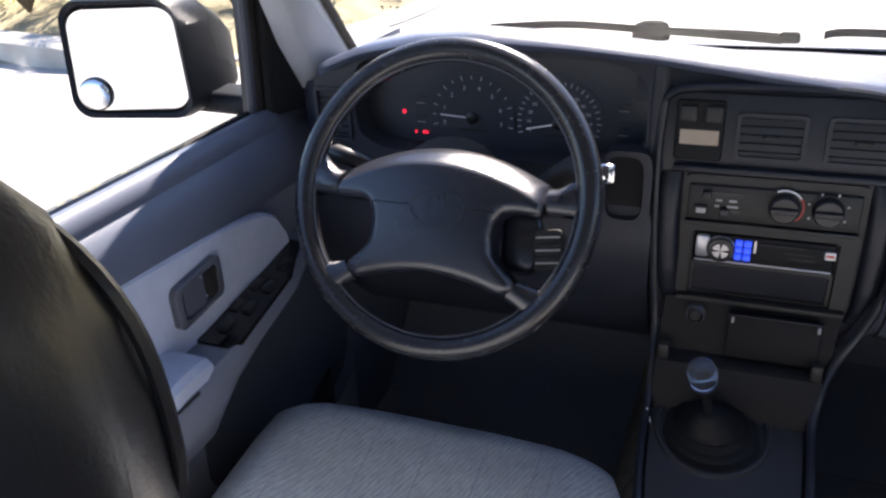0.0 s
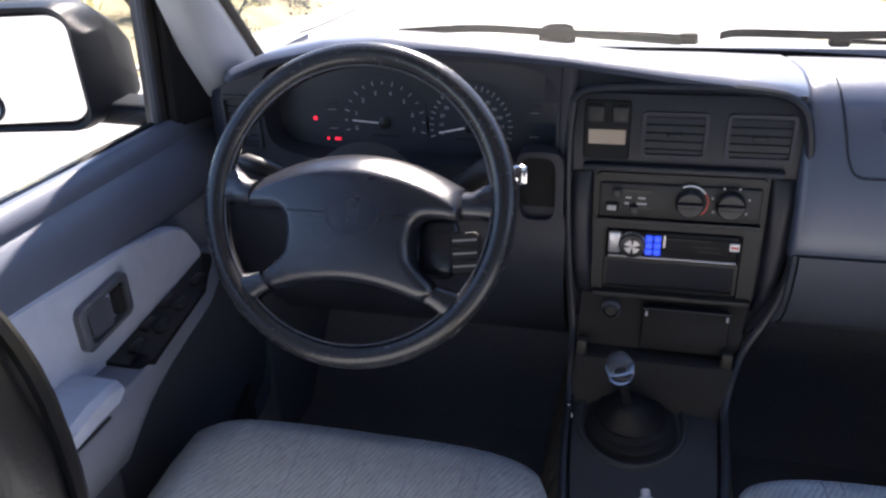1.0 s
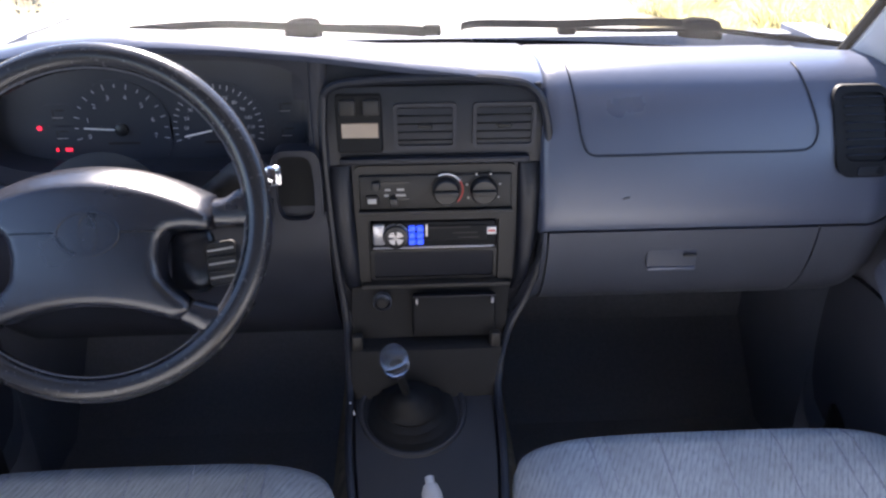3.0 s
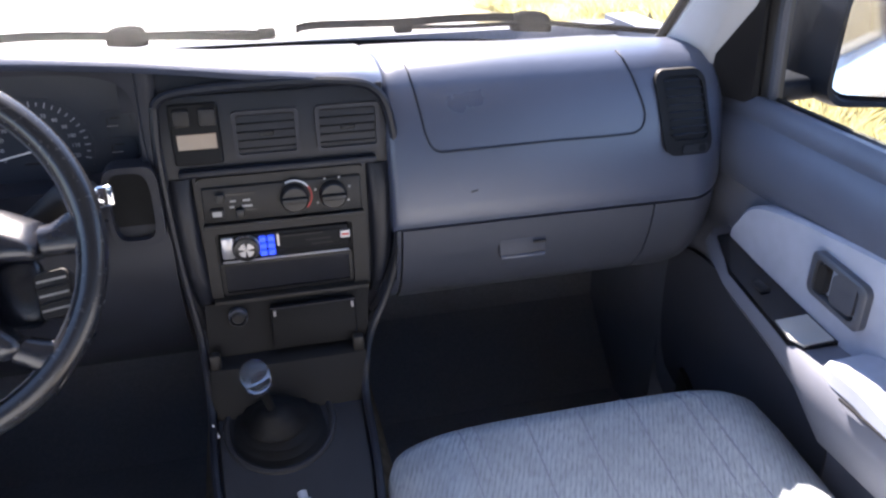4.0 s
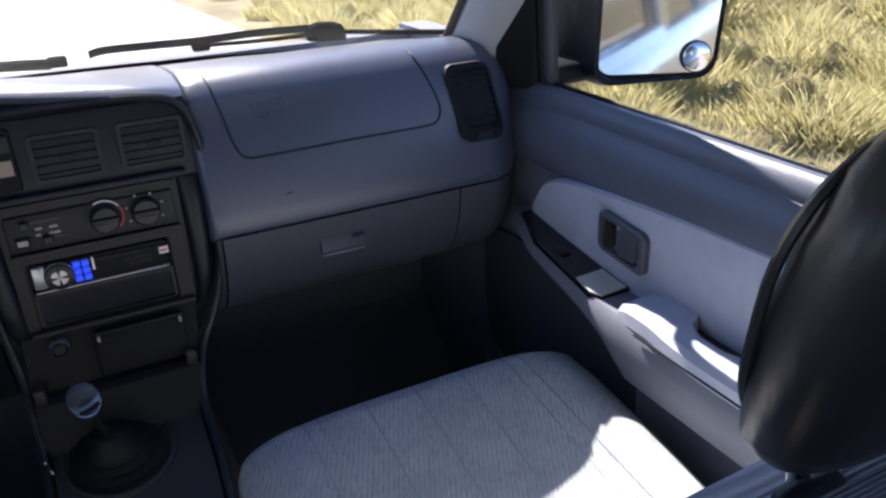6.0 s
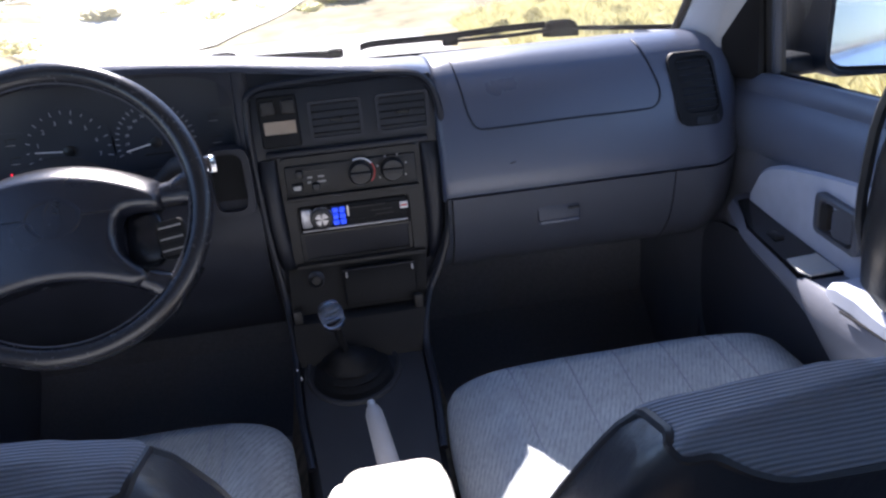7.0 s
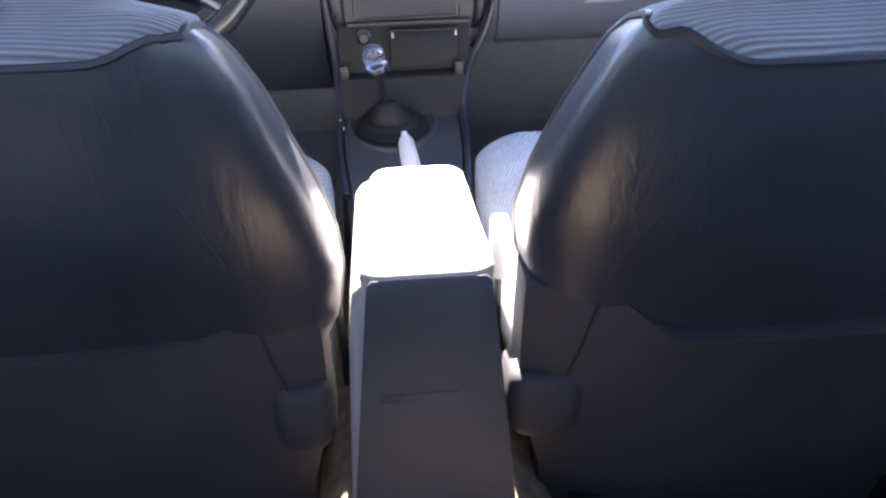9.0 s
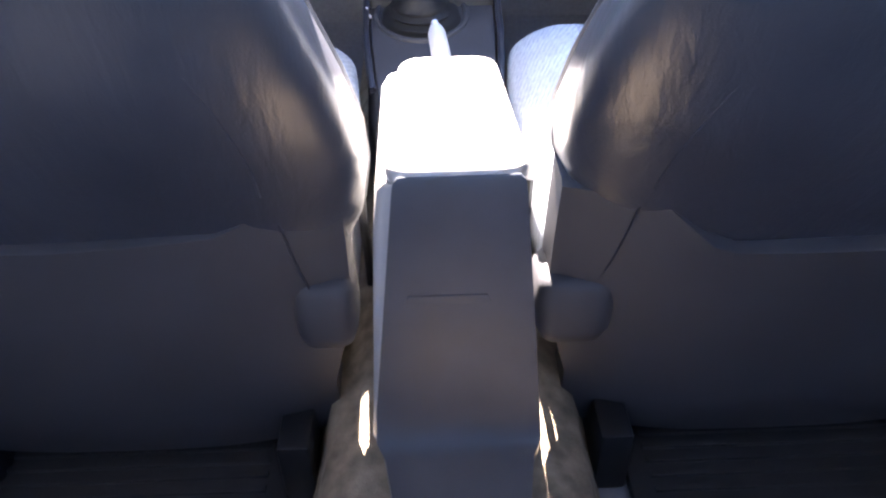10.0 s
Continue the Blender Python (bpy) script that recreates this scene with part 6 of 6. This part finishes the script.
# ---------------------------------------------------------------- seats
def seat(name, cx, s, label):
    """A front seat; s: +1 where the door is on its +x side. The inner side faces the console."""
    st = thing(name, label, "car seat", "front seats")
    X = lambda u: cx + u
    # cushion
    rows = []
    CY, CZ, CX = CUSHION[s]
    sta = [(-0.205, 0.745, 0.20, 0.02), (-0.198, 0.755, 0.225, 0.045), (-0.208, 0.762, 0.243, 0.058), (-0.235, 0.762, 0.254, 0.066), (-0.29, 0.752, 0.260, 0.070), (-0.38, 0.738, 0.262, 0.072), (-0.48, 0.722, 0.262, 0.074), (-0.58, 0.708, 0.258, 0.074), (-0.68, 0.70, 0.250, 0.070), (-0.72, 0.70, 0.23, 0.05)]
    sta = [(y + CY, zc + CZ, hw + CX, hh) for y, zc, hw, hh in sta]
    n = 64

    def shape(i, v):
        """Raised bolsters and a dished middle, growing towards the back."""
        grow = min(1.0, max(0, i - 2) / 4)
        swell = 0.027 * grow * math.sin(math.pi * min(1.0, max(0.0, (v - 0.50) / 0.50))) ** 1.3
        return swell - (0.005 + 0.031 * grow) * max(0.0, 1 - (v / 0.72) ** 2)

    for i, (y, zc, hw, hh) in enumerate(sta):
        ring = []
        for k in range(n):
            a = 2 * math.pi * k / n
            c, q = math.cos(a), math.sin(a)
            u = hw * math.copysign(abs(c) ** 0.55, c)
            z = zc + hh * math.copysign(abs(q) ** 0.60, q)
            if q > 0:
                z += shape(i, abs(u / hw))
            yy = y + (0.012 * (1 - (u / hw) ** 2) if i < 4 else 0)
            ring.append((X(u), yy, z))
        rows.append(ring)
    part("cushion", loft(rows), M_CLOTHDARK if s < 0 else M_CLOTH, st, "darker grey flecked cloth cushion" if s < 0 else "light grey flecked cloth cushion", sharp=70)
    for u in (-0.178, -0.155, -0.080, 0.0, 0.080, 0.155, 0.178):
        ln = []
        for i, (y, zc, hw, hh) in enumerate(sta[2:9]):
            q = (1 - min(1, abs(u / hw)) ** (1 / 0.275)) ** 0.5
            z = zc + hh * abs(q) ** 0.6 + shape(i + 2, abs(u / hw)) + 0.0005
            ln.append((X(u), y + (0.012 * (1 - (u / hw) ** 2) if i < 2 else 0), z - 0.0014))
        part("cushion_seam", tube(smooth_line(ln, 4), 0.0016, 5), M_SEAM, st)
    part("cushion_piping", tube(smooth_line([(X(-s * hw * 0.985), y, zc - hh * 0.25) for y, zc, hw, hh in sta[1:9]], 4), 0.0035, 6), M_PIPING, st)
    # base and side cover
    part("seat_base", box((cx, -0.47, 0.60), (0.44, 0.46, 0.10), 0.02, 2), M_BLACK, st)
    for u in (-0.20, 0.20):
        part("slide_rail", box((X(u), -0.47, FLOOR + 0.05), (0.04, 0.62, 0.10), 0.006, 2), M_BLACK, st)
    part("side_cover", loft([[(X(-s * 0.262), y, z0), (X(-s * 0.272), y, z0 + 0.01), (X(-s * 0.272), y, z1 - 0.01), (X(-s * 0.262), y, z1)] for y, z0, z1 in ((-0.30, 0.62, 0.68), (-0.40, 0.60, 0.70), (-0.58, 0.58, 0.72), (-0.66, 0.59, 0.73), (-0.695, 0.63, 0.70))]), M_BUCKLE, st, "grey plastic hinge cover")
    # backrest, ring by ring from the hip to the top
    lev = []
    for z, hw in BACK[s]:
        lev.append((z, -0.650 - LEAN_BACK[s] * (z - 0.64), hw, float(np.interp(z + DROP[s] * min(1.0, max(0.0, (z - 0.95) * 8)), [0.64, 0.70, 0.80, 0.95, 1.06, 1.12, 1.15, 1.162, 1.175], [0.035, 0.058, 0.074, 0.076, 0.066, 0.054, 0.040, 0.028, 0.012]))))
    fine = [lerp_table([(i, *r) for i, r in enumerate(lev)], q) for q in np.linspace(0, len(lev) - 1, 49)]
    m = 112
    top = SEAT_LIFT[s] + 1.100
    z_low, z_high = lev[0][0], lev[-1][0]

    def skin(z, k, puff=0.0):
        """A point of the backrest's skin at height z and turn k."""
        y, hw, hd = lerp_table(fine, z)
        a = 2 * math.pi * k / m
        c, q = math.cos(a), math.sin(a)
        u = (hw + puff) * math.copysign(abs(c) ** (0.62 if q > 0 else 0.54), c)
        d = (hd + puff) * math.copysign(abs(q) ** (0.75 if q > 0 else 0.60), q)
        if d > 0:
            d += 0.020 * (max(0, abs(u / hw) - 0.5) / 0.5) ** 2
        return Vector((X(u), y + d, z - 0.25 * d))

    K0, K1 = 3, m // 2 - 3  # where the front cloth begins and ends
    NB, NC = 40, 14
    rings = [[None] * m for _ in range(NB + NC + 1)]
    for k in range(m):
        zs = top
        for _ in range(4):
            u = abs(skin(zs, k).x - cx)
            zs = min(top + 0.048 * min(1.0, max(0.0, (u - 0.155) / 0.075)) ** 1.7, z_high - 0.022)
        for j in range(NB + NC + 1):
            if j <= NB:
                rings[j][k] = skin(z_low + (zs - z_low) * j / NB, k)
            else:
                v = (j - NB) / NC
                rings[j][k] = skin(zs + (z_high - zs) * v, k, 0.006 * math.sin(math.pi * min(1.0, v * 1.6)) * (1 + 0.35 * math.cos(18 * math.pi * k / m)))
    skins = [bmesh.new() for _ in range(3)]
    seen = [{} for _ in range(3)]
    for i in range(NB + NC):
        for k in range(m):
            w = 2 if i >= NB else (0 if K0 <= k < K1 else 1)
            vs = []
            for a, b in ((i, k), (i, (k + 1) % m), (i + 1, (k + 1) % m), (i + 1, k)):
                if (a, b) not in seen[w]:
                    seen[w][a, b] = skins[w].verts.new(rings[a][b])
                vs.append(seen[w][a, b])
            skins[w].faces.new(vs)
    skins[2].faces.new([seen[2][NB + NC, k] for k in range(m)])
    part("back_front", skins[0], M_CLOTH, st, "light grey cloth backrest", sharp=80)
    part("back_cover", skins[1], M_VINYL, st, "dark grey vinyl seat back cover", sharp=80)
    part("back_crown", skins[2], M_RIB, st, "ribbed grey cloth over the backrest top", sharp=80)
    part("crown_piping", tube([rings[NB][k % m] for k in range(K1, m + K0 + 1)], 0.0040, 6), M_PIPING, st)
    for k in (K0, K1):
        part("side_piping", tube([rings[i][k] for i in range(3, NB + 1)], 0.0040, 6), M_PIPING, st)
    # loose flap whose curved upper edge is sewn across the back
    inner = FLAP[s]
    us = np.linspace(-inner, inner, 25)

    def flap_top(u):
        """The sewn edge: nearly level, then rising to the side seams."""
        if s > 0:
            q = min(1.0, max(0.0, (u - 0.125) / 0.10))
            return 0.802 + 0.070 * q * q * (3 - 2 * q)
        q = min(1.0, max(0.0, (u - 0.165) / 0.085))
        return 0.818 + 0.008 * min(1.0, u / 0.165) + 0.048 * q * q * (3 - 2 * q)

    def flap_row(v, back, out):
        row = []
        for u in us:
            zt = flap_top(abs(u))
            z = zt + (0.46 - zt) * v
            cut = 0.12 * min(1.0, max(0.0, (0.69 - z) / 0.05)) if u * s < 0 else 0.0
            row.append((X(u * (1 - cut)), float(np.interp(z, [0.46, 0.60, 0.72, 0.80, 0.87], [-0.690, -0.715, -0.732, -0.740 - 0.16 * (LEAN_BACK[s] - 0.31), -0.748 - 0.22 * (LEAN_BACK[s] - 0.31)])) - (0.040 * (1 - abs(u / 0.30) ** 3) + out if back else -0.05), z))
        return row

    part("lower_flap", loft([flap_row(v, True, o) + flap_row(v, False, 0)[::-1] for v, o in ((0.0, -0.006), (0.012, 0.002), (0.05, 0.001), (0.2, 0.0), (0.45, 0.0), (0.75, 0.0), (0.97, 0.0), (1.0, -0.01))]), M_FLAP, st, "loose vinyl flap", sharp=60)
    # stitched seams that part the back cover from its side panels
    for sg in (-1, 1):
        seam = []
        for z in np.linspace(flap_top(0.215) - 0.004, 0.985, 14):
            y, hw, hd = lerp_table(fine, z)
            u = 0.218 - 0.030 * max(0.0, (z - 0.87) / 0.115) ** 1.6
            a = math.acos(min(1.0, u / hw) ** (1 / 0.54))
            a = 2 * math.pi - a if sg > 0 else math.pi + a
            seam.append(skin(z, a * m / (2 * math.pi), -0.0002))
        part("back_seam", tube(smooth_line(seam, 2), [0.0016 - 0.0012 * k / 27 for k in range(27)], 6), M_VINYL, st)
        low = [(X(sg * u), float(np.interp(z, [0.46, 0.60, 0.72, 0.80, 0.87], [-0.690, -0.715, -0.732, -0.740 - 0.16 * (LEAN_BACK[s] - 0.31), -0.748 - 0.22 * (LEAN_BACK[s] - 0.31)])) - 0.040 * (1 - abs(u / 0.30) ** 3) - 0.001, z) for u, z in ((0.222, 0.862), (0.228, 0.82), (0.236, 0.77), (0.248, 0.72))]
        part("flap_seam", tube(smooth_line(low, 4), 0.0017, 6), M_PIPING, st)

    hx0 = -s * (inner - 0.030)
    part("hinge_boot", loft([[(X(hx0 + k * du), -0.725 + k * dy, z) for du, dy in rounded(0, 0, 0.070 if s < 0 else 0.086, 0.074 if s < 0 else 0.084, 0.022, 5)] for z, k in ((0.742, 0.55), (0.738, 0.82), (0.728, 0.95), (0.70, 1.0), (0.672, 0.95), (0.655, 0.80), (0.648, 0.5))]), M_FLAP, st, "vinyl hinge boot", sharp=60)
    # headrest
    hy, hz, hh, hx = HEAD[s]
    hr = []
    for v, hw, hd in ((-0.098, 0.100, 0.022), (-0.092, 0.122, 0.034), (-0.075, 0.138, 0.042), (-0.04, 0.146, 0.048), (0.0, 0.148, 0.050), (0.04, 0.144, 0.048), (0.07, 0.132, 0.042), (0.088, 0.112, 0.034), (0.098, 0.080, 0.022)):
        hw *= hh / 0.148
        v *= 1.07
        hd *= 1.0 if s < 0 else 0.85
        hr.append([(X(hx + hw * math.copysign(abs(math.cos(a)) ** 0.6, math.cos(a))), hy - TIP[s] * v + hd * math.copysign(abs(math.sin(a)) ** 0.8, math.sin(a)), hz + v) for a in np.linspace(0, 2 * math.pi, 40, endpoint=False)])
    head = part("headrest", loft(hr), M_VINYL, st, "dark vinyl headrest", sharp=80)
    welt = [Vector((X(hx + hh * 0.99 * math.copysign(abs(math.cos(a)) ** 0.55, math.cos(a))), hy - TIP[s] * 0.094 * math.sin(a) + 0.020, hz + 0.094 * math.copysign(abs(math.sin(a)) ** 0.75, math.sin(a)))) for a in np.linspace(0, 2 * math.pi, 60, endpoint=False)]
    part("headrest_piping", tube(welt, 0.0032, 6, True), M_VINYL, head)
    ztop = 1.160 + SEAT_LIFT[s]
    for u in (hx - 0.075, hx + 0.075):
        part("headrest_post", tube([(X(u), POST[s], ztop - 0.04), (X(u), hy + 0.03 * (hy < -0.88), hz - 0.08)], 0.0068, 12), M_CHROME, head, "chrome headrest post")
        part("post_guide", box((X(u), POST[s] - 0.016, ztop - 0.004), (0.052, 0.044, 0.018), 0.008, 3, Euler((radians(38), 0, 0)).to_matrix()), M_FASCIA, st)
    return st


DROP = {-1: 0.007, 1: 0.009}
POST = {-1: -0.822, 1: -0.872}
LEAN_BACK = {-1: 0.31, 1: 0.43}
FLAP = {-1: 0.285, 1: 0.292}
TIP = {-1: 0.08, 1: 0.20}
SEAT_LIFT = {-1: 0.006, 1: 0.000}
BACK = {
    -1: ((0.64, 0.19), (0.708, 0.245), (0.76, 0.282), (0.80, 0.301), (0.86, 0.310), (0.914, 0.308), (0.97, 0.296), (1.03, 0.277), (1.08, 0.261), (1.118, 0.242), (1.143, 0.217), (1.160, 0.175), (1.168, 0.12)),
    1: ((0.64, 0.17), (0.69, 0.205), (0.734, 0.230), (0.80, 0.254), (0.83, 0.270), (0.89, 0.294), (0.945, 0.301), (1.003, 0.291), (1.04, 0.280), (1.072, 0.268), (1.11, 0.252), (1.135, 0.240), (1.150, 0.212), (1.160, 0.17), (1.166, 0.12)),
}
CUSHION = {-1: (-0.020, -0.017, 0.012), 1: (0.009, -0.017, 0.029)}
HEAD = {-1: (-0.888, 1.344, 0.163, 0.0), 1: (-0.895, 1.300, 0.140, 0.022)}
seat("driver_seat", -0.405, -1, "grey cloth driver seat with dark vinyl back")
seat("passenger_seat", 0.378, 1, "grey cloth passenger seat with dark vinyl back")

# belt buckles beside the console
for x, y, z in ((-0.118, -0.60, 0.80), (0.086, -0.60, 0.812)):
    bk = thing("belt_buckle", "grey plastic seat belt buckle", "belt buckle", "belt buckles")
    part("buckle_body", box((x, y, z), (0.022, 0.046, 0.072), 0.006, 2, Euler((radians(14), 0, 0)).to_matrix()), M_BUCKLE, bk)
    part("stalk", tube([(x, y + 0.01, z - 0.03), (x, y + 0.04, 0.66), (x, y + 0.05, 0.58)], 0.006, 8), M_BLACK, bk)

# rubber mats behind the front seats
for x0, x1 in ((-0.70, -0.22), (0.20, 0.66)):
    mat_top = thing("floor_mat", "ribbed black rubber floor mat", "floor mat", "floor mats")
    part("sheet", box(((x0 + x1) / 2, -0.95, FLOOR + 0.008), (x1 - x0, 0.85, 0.010), 0.003, 1), M_MAT, mat_top)
    for k in range(30):
        part("rib", box(((x0 + x1) / 2, -0.66 - k * 0.022, FLOOR + 0.0155), (x1 - x0 - 0.06, 0.008, 0.005)), M_MAT, mat_top)
